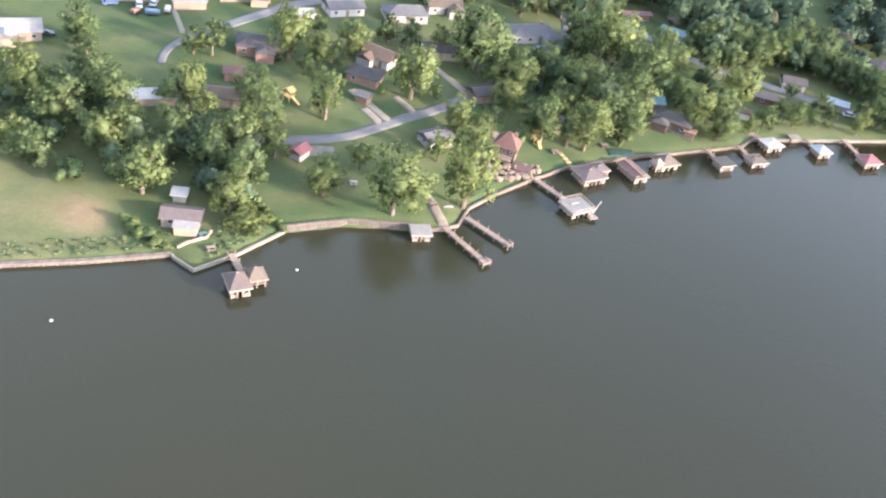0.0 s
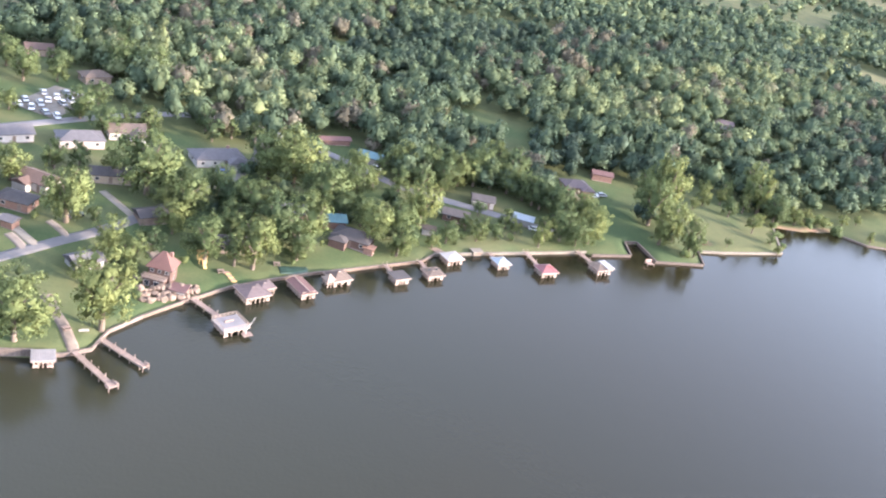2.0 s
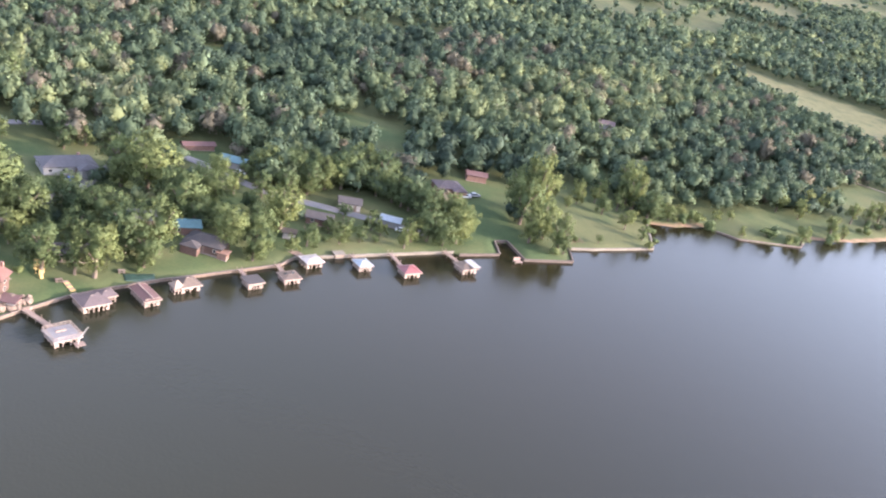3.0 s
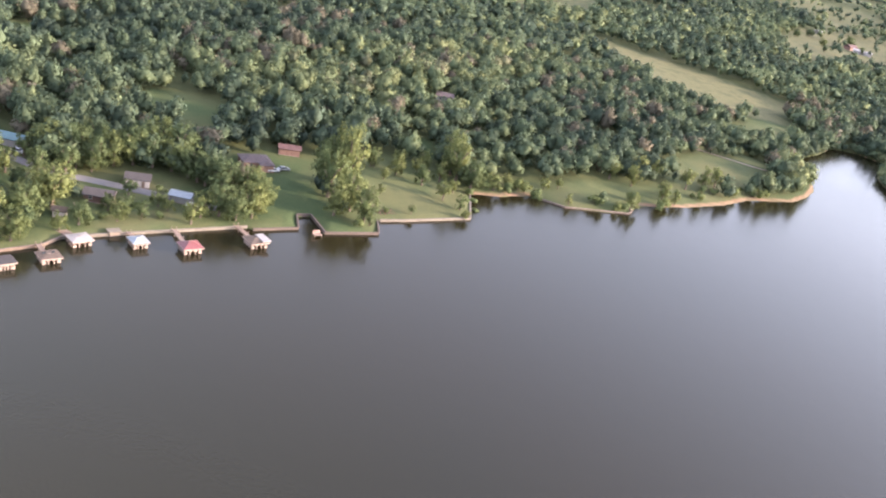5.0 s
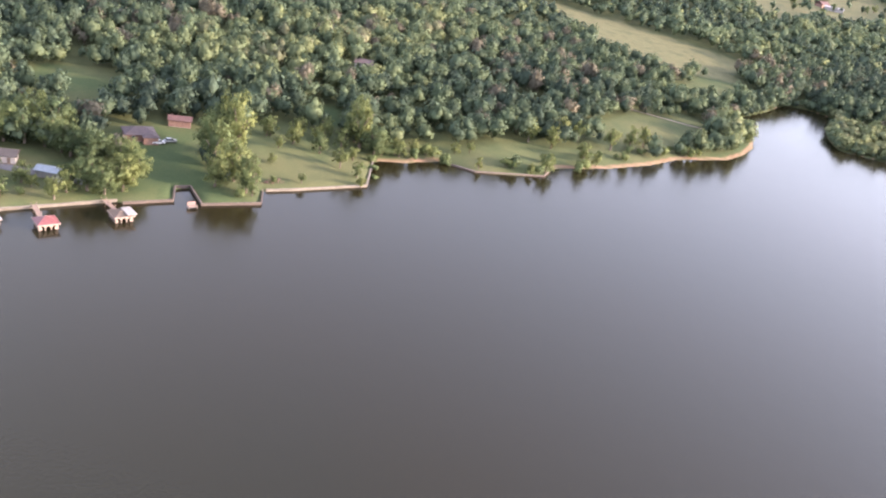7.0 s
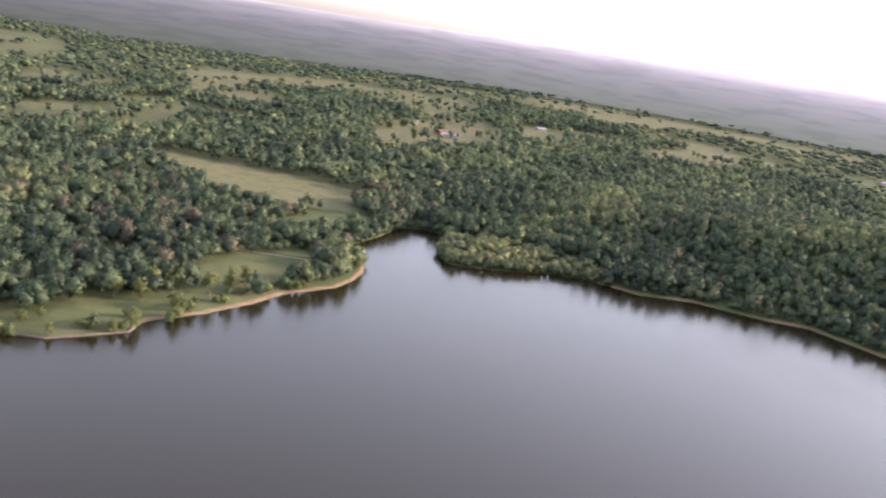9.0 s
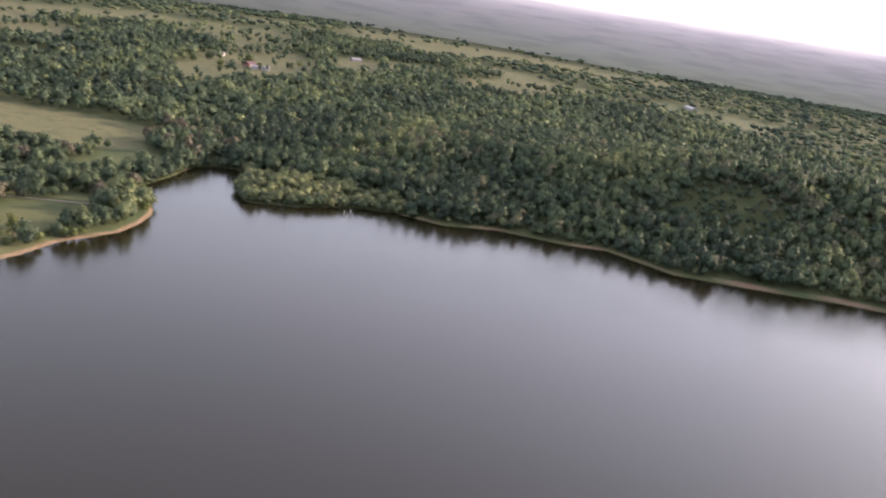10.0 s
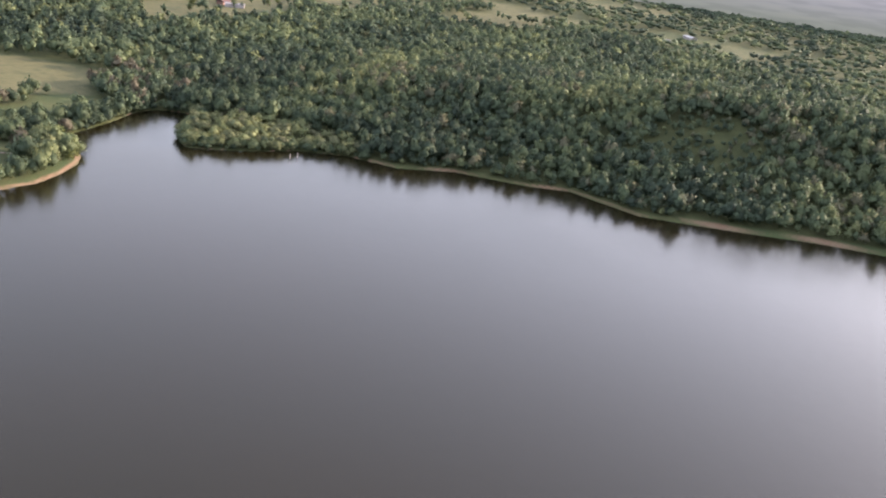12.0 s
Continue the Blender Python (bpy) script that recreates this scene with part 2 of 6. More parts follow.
def backdrop_material():
    """Far hills and distance, haze painted as a glow brighter towards the top edge."""
    m, nt, b, ln = material("far_distance")
    geo = nt.nodes.new("ShaderNodeNewGeometry")
    xyz = nt.nodes.new("ShaderNodeSeparateXYZ")
    ln.new(geo.outputs["Position"], xyz.inputs[0])
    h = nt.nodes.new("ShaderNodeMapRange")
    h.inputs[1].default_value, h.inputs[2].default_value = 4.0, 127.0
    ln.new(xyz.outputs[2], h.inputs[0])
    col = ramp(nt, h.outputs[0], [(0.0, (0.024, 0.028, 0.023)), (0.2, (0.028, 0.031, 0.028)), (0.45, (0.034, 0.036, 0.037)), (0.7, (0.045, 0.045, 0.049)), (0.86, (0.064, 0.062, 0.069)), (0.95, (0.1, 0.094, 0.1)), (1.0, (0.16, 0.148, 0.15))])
    streak = nt.nodes.new("ShaderNodeTexNoise")
    streak.inputs["Scale"].default_value, streak.inputs["Detail"].default_value = 1.0, 6.0
    squeeze = nt.nodes.new("ShaderNodeMapping")
    squeeze.inputs["Scale"].default_value = (0.012, 0.012, 0.11)
    ln.new(geo.outputs["Position"], squeeze.inputs["Vector"])
    ln.new(squeeze.outputs[0], streak.inputs["Vector"])
    col = mix_colour(nt, 0.3, col, ramp(nt, streak.outputs["Fac"], [(0.4, (0.5, 0.53, 0.52)), (0.5, (0.85, 0.86, 0.86)), (0.62, (1.0, 0.98, 0.92))]), "MULTIPLY")
    # the glow gains strength eastward as painted sun-side haze
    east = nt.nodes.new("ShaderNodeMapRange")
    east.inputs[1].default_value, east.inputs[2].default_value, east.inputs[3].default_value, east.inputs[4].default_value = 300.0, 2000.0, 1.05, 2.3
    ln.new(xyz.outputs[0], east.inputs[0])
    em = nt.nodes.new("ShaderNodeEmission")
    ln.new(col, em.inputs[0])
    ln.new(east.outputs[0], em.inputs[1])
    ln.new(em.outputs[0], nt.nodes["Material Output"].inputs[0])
    return m


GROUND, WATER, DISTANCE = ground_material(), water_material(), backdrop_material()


# ---- mesh helpers ----
def link_mesh(name, verts, faces, mat, parent=None, smooth=False, normals=None):
    """A mesh object from arrays; faces is an (n, k) array of one polygon size."""
    me = bpy.data.meshes.new(name)
    verts, faces = np.asarray(verts, np.float32), np.asarray(faces, np.int32)
    me.vertices.add(len(verts))
    me.vertices.foreach_set("co", verts.ravel())
    me.loops.add(faces.size)
    me.loops.foreach_set("vertex_index", faces.ravel())
    me.polygons.add(len(faces))
    me.polygons.foreach_set("loop_start", np.arange(0, faces.size, faces.shape[1], dtype=np.int32))
    if smooth:
        me.polygons.foreach_set("use_smooth", np.ones(len(faces), bool))
    me.update(calc_edges=True)
    if normals is not None:
        me.polygons.foreach_set("use_smooth", np.ones(len(faces), bool))
        me.attributes.new("custom_normal", "FLOAT_VECTOR", "POINT").data.foreach_set("vector", np.asarray(normals, np.float32).ravel())
    me.materials.append(mat)
    ob = new(name, me)
    ob.parent = parent
    return ob


def part(name, bm, mat, parent, label=""):
    me = bpy.data.meshes.new(name)
    bmesh.ops.recalc_face_normals(bm, faces=bm.faces)
    bm.to_mesh(me)
    bm.free()
    me.materials.append(mat)
    ob = new(name, me)
    ob.parent = parent
    return tagged(ob, label)


def root(name, x, y, z, rz, label, category, group=""):
    ob = new(name)
    ob.matrix_world = pose(x, y, z, 0, 0, rz)
    return tagged(ob, label, category, group)


def box(bm, x0, x1, y0, y1, z0, z1, bevel=0.0):
    g = bmesh.ops.create_cube(bm, size=1.0, matrix=Matrix.Translation(((x0 + x1) / 2, (y0 + y1) / 2, (z0 + z1) / 2)) @ Matrix.Diagonal((x1 - x0, y1 - y0, z1 - z0, 1)))
    if bevel:
        edges = list({e for v in g["verts"] for e in v.link_edges})
        bmesh.ops.bevel(bm, geom=edges, offset=bevel, segments=1, affect="EDGES")
    return bm


def boxed(*a, **k):
    return box(bmesh.new(), *a, **k)


def post(bm, x, y, z0, z1, r0, r1=None, n=7, top=None):
    """A round post, tapered, from (x, y, z0) up to z1, or to the point top."""
    a, b = Vector((x, y, z0)), Vector(top) if top else Vector((x, y, z1))
    q = (b - a).to_track_quat("Z", "Y").to_matrix().to_4x4()
    bmesh.ops.create_cone(bm, cap_ends=True, segments=n, radius1=r0, radius2=r1 or r0, depth=(b - a).length, matrix=Matrix.Translation((a + b) / 2) @ q)
    return bm


# ---- the plan: shore, terrain, clearings ----
WEST_SHORE = [(-900, -5000), (-900, -600), (-500, 20), (-200, 105), (-74.7, 143.0), (-59.8, 148.4), (-44.1, 155.3)]
POINT_SHORE = [(-43.6, 154.6), (-38.4, 151.4), (-30.9, 159.2), (-22.7, 170.5)]
COVE_SHORE = [(-9.4, 177.2), (4.8, 179.5), (10.8, 180.9), (16.3, 184.4), (18.5, 192.5)]
LAWN_SHORE = [(25.0, 200.9), (33.6, 210.1), (43.9, 220.1), (54.1, 226.9), (66.1, 234.2), (75.9, 239.0), (99.4, 251.2), (103.7, 256.8)]
EAST_LAWN_SHORE = [(119.8, 262.3), (158.8, 275.2)]
SPIT_SHORE = [(160.4, 273.5), (175.9, 277.6), (176.8, 288.0), (181.5, 289.3), (184.2, 275.5), (203.9, 278.9), (205.8, 290.0)]
MEADOW_SHORE = [(216.0, 292.0), (244.6, 300.0), (253.0, 326.3)]
BEACH_SHORE = [(266, 326.5), (278, 330), (284, 331), (293.8, 322), (310, 321.5), (324.5, 322.3), (334, 332.5), (361, 337), (388, 346), (408, 356.5), (424, 359), (440, 362), (456, 372), (470, 385), (477, 396), (479, 410)]
INLET_SHORE = [(476, 422), (480, 430), (502, 441), (526, 455), (548, 471), (560, 473), (570, 466), (576, 454), (560, 438), (543, 421), (535, 406), (531, 394)]
EAST_SHORE = [(540, 387), (558, 376.5), (585, 368), (603.5, 351.5), (613.5, 322), (640, 304), (655, 275), (660, 267), (674, 252), (673.5, 224), (673, 208), (690, 184), (708, 160), (727, 137), (744.5, 106), (782, 55), (860, -60), (950, -400), (1000, -5000)]
FRAME_EDGE = [(6000, -5000), (6000, 6000), (-6000, 6000), (-6000, -5000)]
SHORE = np.array(WEST_SHORE + POINT_SHORE + COVE_SHORE + LAWN_SHORE + EAST_LAWN_SHORE + SPIT_SHORE + MEADOW_SHORE + BEACH_SHORE + INLET_SHORE + EAST_SHORE + FRAME_EDGE, float)


def inland(x, y, poly=SHORE):
    """Signed distance to the edge of a polygon, positive inside."""
    x, y = np.asarray(x, float), np.asarray(y, float)
    best, inside = np.full(x.shape, 1e12), np.zeros(x.shape, bool)
    for (ax, ay), (bx, by) in zip(poly, np.roll(poly, -1, axis=0)):
        dx, dy = bx - ax, by - ay
        k = np.clip(((x - ax) * dx + (y - ay) * dy) / (dx * dx + dy * dy + 1e-9), 0, 1)
        best = np.minimum(best, (x - ax - k * dx) ** 2 + (y - ay - k * dy) ** 2)
        if ay != by:
            inside ^= ((ay > y) != (by > y)) & (x < (bx - ax) * (y - ay) / (by - ay) + ax)
    return np.where(inside, 1, -1) * np.sqrt(best)


def hill(x, y, cx, cy, r):
    return np.exp(-((x - cx) ** 2 + (y - cy) ** 2) / (2 * r * r))


def step(a, b, v):
    k = np.clip((v - a) / (b - a), 0, 1)
    return k * k * (3 - 2 * k)


def terrain(x, y, d=None):
    x, y = np.asarray(x, float), np.asarray(y, float)
    d = inland(x, y) if d is None else d
    walled = np.where((x < 206) | ((x > 208) & (x < 252)), 1.0, 0.0)
    rim = 0.75 + 0.8 * hill(x, y, -4, 180, 14)
    bank = walled * rim * step(0.2, 1.6, d) + (1 - walled) * 1.0 * step(0.0, 7.0, d) + 0.12 * np.clip(d, 0, 1)
    rise = 14 * (1 - np.exp(-np.clip(d, 0, None) / 350))
    rolls = 4.5 * hill(x, y, -20, 300, 70) + 4 * hill(x, y, 280, 470, 120) + 10 * hill(x, y, 1500, 1500, 500)
    rolls = rolls + step(500, 1500, d) * (9 * np.sin(x / 410 + 1.3) * np.cos(y / 330) + 7 * np.sin((x + y) / 270))
    u, v = (x - 742) * 0.857 + (y - 399) * 0.515, (x - 742) * 0.515 - (y - 399) * 0.857
    ridge = 27 * np.exp(-(u / np.where(u < 0, 75, 130)) ** 2) * step(-130, 60, v) * (1 - 0.25 * np.sin(v / 55 + 0.8)) * step(900, 500, v)
    land = bank + rise + (rolls + ridge) * step(0, 40, d)
    return np.where(d > 0, land, np.clip(d * 0.7, -4, 0) - 0.05)


def height(x, y):
    return float(terrain(np.array([x]), np.array([y]))[0])


# open ground inside the woods: x, y, half length, half width, turn, hay (0 to 1)
MEADOWS = [(142.0, 373.0, 17, 19, -15, 0), (172.6, 302.0, 14, 31, 8, 0), (224.0, 317.5, 33, 28, 15, 0.22), (313.0, 338.0, 62, 11, 12, 0.25), (266.0, 416.4, 12, 14, 20, 0.0),
           (238.4, 361.3, 9, 12, 0, 0.0), (409.0, 384.0, 46, 18, 22, 0.3), (141.3, 556.6, 30, 12, 0, 0.2), (196.0, 558.2, 24, 10, 10, 0.2), (82.5, 453.0, 20, 9, 0, 0), (350.3, 403.6, 10, 8, 0, 0.1)]
FIELDS = [(510.7, 484.4, 42, 17, 25, 0.1)]
# field outlines, and how dry each one is
HAY_FIELDS = [([(458, 680), (495, 652), (530, 624), (561, 592), (580, 566), (568, 538), (540, 514), (505, 504), (476, 502), (458, 545), (450, 605)], 0.8),
              ([(648, 1107), (763, 1180), (769, 1075), (729, 977), (658, 975), (640, 1032)], 0.85),
              ([(389, 771), (470, 768), (520, 800), (540, 852), (500, 880), (430, 872)], 0.5),
              ([(532, 945), (597, 974), (592, 903), (635, 897), (647, 848), (589, 860), (508, 876)], 0.5),
              ([(455, 960), (520, 1000), (575, 1060), (600, 1120), (508, 1150), (462, 1080)], 0.55),
              ([(706, 1200), (764, 1212), (806, 1260), (857, 1329), (760, 1291), (717, 1239)], 0.8)]
PASTURES = [([(746, 821), (794, 854), (904, 955), (991, 1019), (1004, 953), (943, 840), (829, 746), (734, 712), (716, 731)], 0.75),
            ([(915, 1029), (962, 992), (1059, 1003), (1132, 1089), (1145, 1165), (1074, 1203), (1009, 1233), (946, 1135)], 0.6),
            ([(1490, 1419), (1758, 1494), (1736, 1308), (2100, 1380), (1985, 1136), (1713, 936), (1566, 926), (1450, 960), (1312, 994), (1290, 1173)], 0.7),
            ([(1070, 735), (1200, 817), (1178, 731), (1197, 676), (1120, 672)], 0.8),
            ([(962, 811), (970, 772), (1033, 804), (1103, 874), (1077, 945), (1009, 870)], 0.8),
            ([(491, 1287), (578, 1334), (610, 1449), (624, 1561), (545, 1534), (518, 1413)], 0.5),
            ([(1275, 428), (1305, 378), (1406, 385), (1508, 419), (1421, 554), (1326, 509)], 0.45)]
# smaller parcels of the far countryside, in rows between hedges
_rf = np.random.default_rng(12)
for _k in range(26):
    _a, _d = radians(_rf.uniform(4, 66)), _rf.uniform(1220, 2000)
    _x, _y, _w = 200 + _d * math.sin(_a), _d * math.cos(_a), _rf.uniform(50, 125)
    _c, _s = math.cos(0.6 - _a), math.sin(0.6 - _a)
    PASTURES.append(([(_x + _w * _c, _y + _w * _s), (_x - 0.75 * _w * _s, _y + 0.75 * _w * _c), (_x - _w * _c, _y - _w * _s), (_x + 0.75 * _w * _s, _y - 0.75 * _w * _c)], _rf.uniform(0.3, 0.9)))
YARDS = [(1380.0, 606.0, 40, 50, 0, 0.2), (72.4, 324.7, 10, 7, 0, 0), (85.3, 315.4, 8, 7, 0, 0), (-18.5, 338.8, 12, 9, 0, 0), (-41.5, 361.7, 10, 9, 0, 0), (-46.5, 344.7, 10, 9, 0, 0), (126.9, 298.6, 8, 6, 0, 0), (137.8, 288.5, 8, 8, 0, 0), (169.6, 320.1, 15, 11, 0, 0), (182.0, 335.5, 12, 8, 0, 0)]
STREET = [(-57.6, 256.5), (-48.1, 269.6), (-42.6, 277.6), (-27.4, 288.9), (-1.4, 310.1), (14.4, 322.0), (36.1, 329.0), (42.5, 326.7), (69.4, 316.3), (83.8, 306.9), (95.2, 297.6), (115.7, 293.9), (133.4, 289.6), (149.6, 285.3)]
VILLAGE = np.array([(-2000, 60), (-1997.5, 332.3), (-129.8, 303.0), (-74.6, 339.3), (-29.4, 355.1), (-9.5, 332.5), (2.5, 308.0), (22.5, 305.8), (46.5, 308.3), (62.4, 304.8), (80.3, 303.6), (100.2, 300.1), (129.9, 304.5), (145.7, 297.3), (161.5, 300.9), (171.4, 261.1), (99.9, 245.0), (40.0, 190.7), (-0.1, 150.8), (-100.0, 101.5)], float)


GROVE = np.array([(-112.0, 188.0), (-76.0, 178.9), (-60.0, 170.6), (-52.0, 170.5), (-50.0, 179.6), (-40.0, 169.4), (-32.0, 177.4), (-27.9, 193.4), (-32.9, 206.6), (-41.9, 209.8), (-60.0, 201.8), (-72.0, 216.2), (-90.0, 219.4), (-112.1, 208.4)], float)
POINT_WOOD = np.array([(527.3, 382.8), (560.9, 367.9), (608.4, 346.5), (620.2, 360.3), (611.1, 392.7), (587.9, 436.4), (574.4, 461.1), (543.0, 426.5)], float)
THICKET = np.array([(27.2, 241.1), (56.1, 244.7), (72.1, 250.5), (100.0, 264.0), (112.0, 276.9), (98.1, 292.2), (60.4, 299.9), (30.4, 302.5), (22.3, 265.4)], float)


def openness(x, y):
    """How much open ground there is at a place (0 woods, 1 open), and how much of it is hay."""
    open_, hay = np.zeros(x.shape), np.zeros(x.shape)
    wob = 0.16 * np.sin(x / 9.0 + y / 14.0) + 0.1 * np.sin(y / 6.0 - x / 17.0)
    for cx, cy, a, b, turn, dry in MEADOWS + YARDS + FIELDS:
        c, s = math.cos(radians(turn)), math.sin(radians(turn))
        u, v = ((x - cx) * c + (y - cy) * s) / a, (-(x - cx) * s + (y - cy) * c) / b
        o = 1 - step(0.92, 1.08, (u ** 4 + v ** 4) ** 0.25 + wob)
        open_ = np.maximum(open_, o)
        hay = np.maximum(hay, o * dry)
    far = np.nonzero((y > 480) & (x > 250) & (x < 3000) & (y < 2200))
    px, py = x[far], y[far]
    for k, (outline, dry) in enumerate(HAY_FIELDS + PASTURES):
        edge = -5 if k == 0 else -15
        o = step(edge, edge + 7, inland(px, py, np.array(outline, float)) + 30 * wob[far])
        open_[far] = np.maximum(open_[far], o)
        hay[far] = np.maximum(hay[far], o * dry)
    return open_, hay


# ---- ground, water, distance ----
def spread(lo, hi, near_lo, near_hi, pitch, grow=1.085):
    mid = list(np.arange(near_lo, near_hi + pitch / 2, pitch))
    s, v = pitch, near_hi
    while v < hi:
        s *= grow
        v = min(hi, v + s)
        mid.append(v)
    s, v = pitch, near_lo
    while v > lo:
        s *= grow
        v = max(lo, v - s)
        mid.insert(0, v)
    return np.array(mid)


def build_ground():
    xs, ys = spread(-4600, 4600, -120, 790, 2.7), spread(-4600, 4600, 60, 480, 2.7)
    X, Y = np.meshgrid(xs, ys)
    D = inland(X, Y)
    Z = terrain(X, Y, D)
    n, m = X.shape
    idx = np.arange(n * m).reshape(n, m)
    quads = np.stack([idx[:-1, :-1], idx[:-1, 1:], idx[1:, 1:], idx[1:, :-1]], -1).reshape(-1, 4)
    ob = link_mesh("ground", np.stack([X, Y, Z], -1).reshape(-1, 3), quads, GROUND, smooth=True)
    o, hay = openness(X, Y)
    ville = step(-6, 6, inland(X, Y, VILLAGE))
    bare = 0.55 * hill(X, Y, -76, 163, 9.5) + 0.4 * hill(X, Y, -66, 168, 5) + 0.75 * hill(X, Y, -63, 160, 5.5) + 0.5 * hill(X, Y, -88, 155, 8) + 0.5 * hill(X, Y, -41, 177, 4) + 0.45 * hill(X, Y, -37, 170, 5)
    sand = step(1.0, 0.0, np.abs(D - 1.6) / 3.2) * np.where((X > 254) & (X < 480), 1, 0) * np.where((X > 284) & (X < 332), 0.25, 1)
    sand = np.maximum(sand, step(1.0, 0.0, np.abs(D - np.where(X > 690, 3.5, np.where(X > 610, 2.2, 0.8))) / np.where(X > 690, 8.0, np.where(X > 610, 4.6, 1.8))) * np.where((X > 528) & (X < 860), 0.95, 0) * (0.75 + 0.25 * np.sin(X / 5.0)))
    cover = np.zeros((n * m, 4), np.float32)
    lawn_dry = ville * np.clip(0.14 + 0.18 * np.sin(X / 6.5 + 2 * np.sin(Y / 5.2)) + 0.14 * np.sin(Y / 3.1 - X / 4.3), 0, 1)
    cover[:, 0] = np.maximum(np.maximum(hay, lawn_dry), np.maximum(bare * 0.6, 0.5 * hill(X, Y, -85, 165, 22))).ravel()
    cover[:, 1] = np.clip(0.85 * np.maximum((1 - o) * (1 - ville), step(0, 4, inland(X, Y, GROVE))) * np.where(X > 690, step(5, 9, D), np.where(X > 484, step(0, 1.5, D), step(4, 12, D))), 0, 1).ravel()
    cover[:, 2] = np.clip(np.maximum(sand, bare * 0.66), 0, 1).ravel()
    cover[:, 3] = 1
    at = ob.data.attributes.new("cover", "FLOAT_COLOR", "POINT")
    at.data.foreach_set("color", cover.ravel())
    return tagged(ob, "green lawns, dry hay fields and woodland floor", "ground", kind="structure")


build_ground()
tagged(link_mesh("water", [(-4600, -4600, 0), (4600, -4600, 0), (4600, 700, 0), (-4600, 700, 0)], [(0, 1, 2, 3)], WATER), "calm brown-grey lake water with faint ripples", "lake", kind="structure")


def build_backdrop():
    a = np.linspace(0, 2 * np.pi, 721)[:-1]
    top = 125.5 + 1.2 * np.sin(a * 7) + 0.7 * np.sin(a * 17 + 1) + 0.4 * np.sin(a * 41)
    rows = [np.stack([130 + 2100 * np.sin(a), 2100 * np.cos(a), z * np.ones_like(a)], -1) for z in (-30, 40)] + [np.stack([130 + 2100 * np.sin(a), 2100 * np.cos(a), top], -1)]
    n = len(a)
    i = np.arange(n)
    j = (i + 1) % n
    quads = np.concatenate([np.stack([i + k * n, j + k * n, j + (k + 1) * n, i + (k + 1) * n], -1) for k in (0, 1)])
    tagged(link_mesh("backdrop", np.concatenate(rows), quads, DISTANCE), "wooded hills with painted haze on the far horizon", "distance", kind="structure")


build_backdrop()


# ---- roads ----
def strip(name, pts, width, mat, label, category, lift=0.14, pitch=2.0):
    """A road laid over the terrain along a smoothed line."""
    p = np.array(pts, float)
    for _ in range(2):
        q = [p[0]]
        for a, b in zip(p[:-1], p[1:]):
            q += [0.75 * a + 0.25 * b, 0.25 * a + 0.75 * b]
        p = np.array(q + [p[-1]])
    seg = np.hypot(*np.diff(p, axis=0).T)
    s = np.concatenate([[0], np.cumsum(seg)])
    k = np.linspace(0, s[-1], max(3, int(s[-1] / pitch)))
    x, y = np.interp(k, s, p[:, 0]), np.interp(k, s, p[:, 1])
    tx, ty = np.gradient(x), np.gradient(y)
    l = np.hypot(tx, ty)
    nx, ny = -ty / l, tx / l
    cols = []
    for off, drop in ((-1.06, -0.25), (-1, 0), (-0.4, 0.04), (0.4, 0.04), (1, 0), (1.06, -0.25)):
        px, py = x + nx * off * width / 2, y + ny * off * width / 2
        cols.append(np.stack([px, py, terrain(px, py) + lift + drop], -1))
    v = np.stack(cols, 1).reshape(-1, 3)
    i = np.arange(len(k) - 1)[:, None] * 6 + np.arange(5)[None]
    quads = np.stack([i, i + 1, i + 7, i + 6], -1).reshape(-1, 4)
    return tagged(link_mesh(name, v, quads[:, ::-1], mat, smooth=True), label, category, kind="structure")


strip("road", [(-60.0, 191.7), (-44.9, 198.7), (-28.9, 204.5), (-22.3, 207.2), (-14.2, 211.1), (-7.6, 217.9), (-0.8, 225.4), (7.9, 233.6), (18.5, 246.9), (26.3, 259.3), (38.3, 276.1), (48.4, 301.2), (42.5, 325.4)], 3.5, ASPHALT, "pale grey asphalt village road curving past lawns", "road")
strip("road_street", STREET, 3.8, ASPHALT, "pale asphalt street behind the houses", "road")
strip("road_lane", [(-68.6, 229.5), (-69.6, 236.4), (-66.9, 244.7), (-61.5, 251.5), (-56.1, 257.3), (-46.7, 269.6)], 2.3, ASPHALT, "narrow curving grey lane", "lane")
strip("footpath_yard", [(-74.5, 261.0), (-71.0, 254.5), (-67.6, 247.5)], 1.5, PALE_CONCRETE, "pale concrete footpath across a yard", "path")
strip("driveway", [(-17.2, 233.7), (-10.3, 226.8), (-5.1, 221.7)], 2.4, PALE_CONCRETE, "pale concrete driveway", "driveway")
strip("driveway_short", [(-12.6, 225.2), (-9.3, 222.1), (-7.3, 219.0)], 2.4, GRAVEL, "short pale driveway to a garage", "driveway")
strip("driveway_mid", [(-5.0, 234.5), (-1.3, 231.4), (1.3, 227.9)], 2.0, GRAVEL, "worn pale driveway", "driveway")
strip("driveway_long", [(4.6, 255.6), (10.0, 249.9), (14.7, 244.8)], 2.2, PALE_CONCRETE, "pale concrete driveway", "driveway")
strip("driveway_wide", [(-27.5, 201.3), (-21.9, 202.2), (-16.9, 203.6)], 4.2, PALE_CONCRETE, "wide pale concrete apron beside a red-roofed shed", "driveway")
strip("footpath_ramp", [(2.1, 202.1), (6.0, 195.0), (8.8, 191.0), (11.0, 186.0), (13.2, 182.0)], 2.6, worn("brown_gravel", (0.15, 0.118, 0.095), 0.95, 0.5, 0.45), "worn brown gravel ramp going down to a jetty", "path")
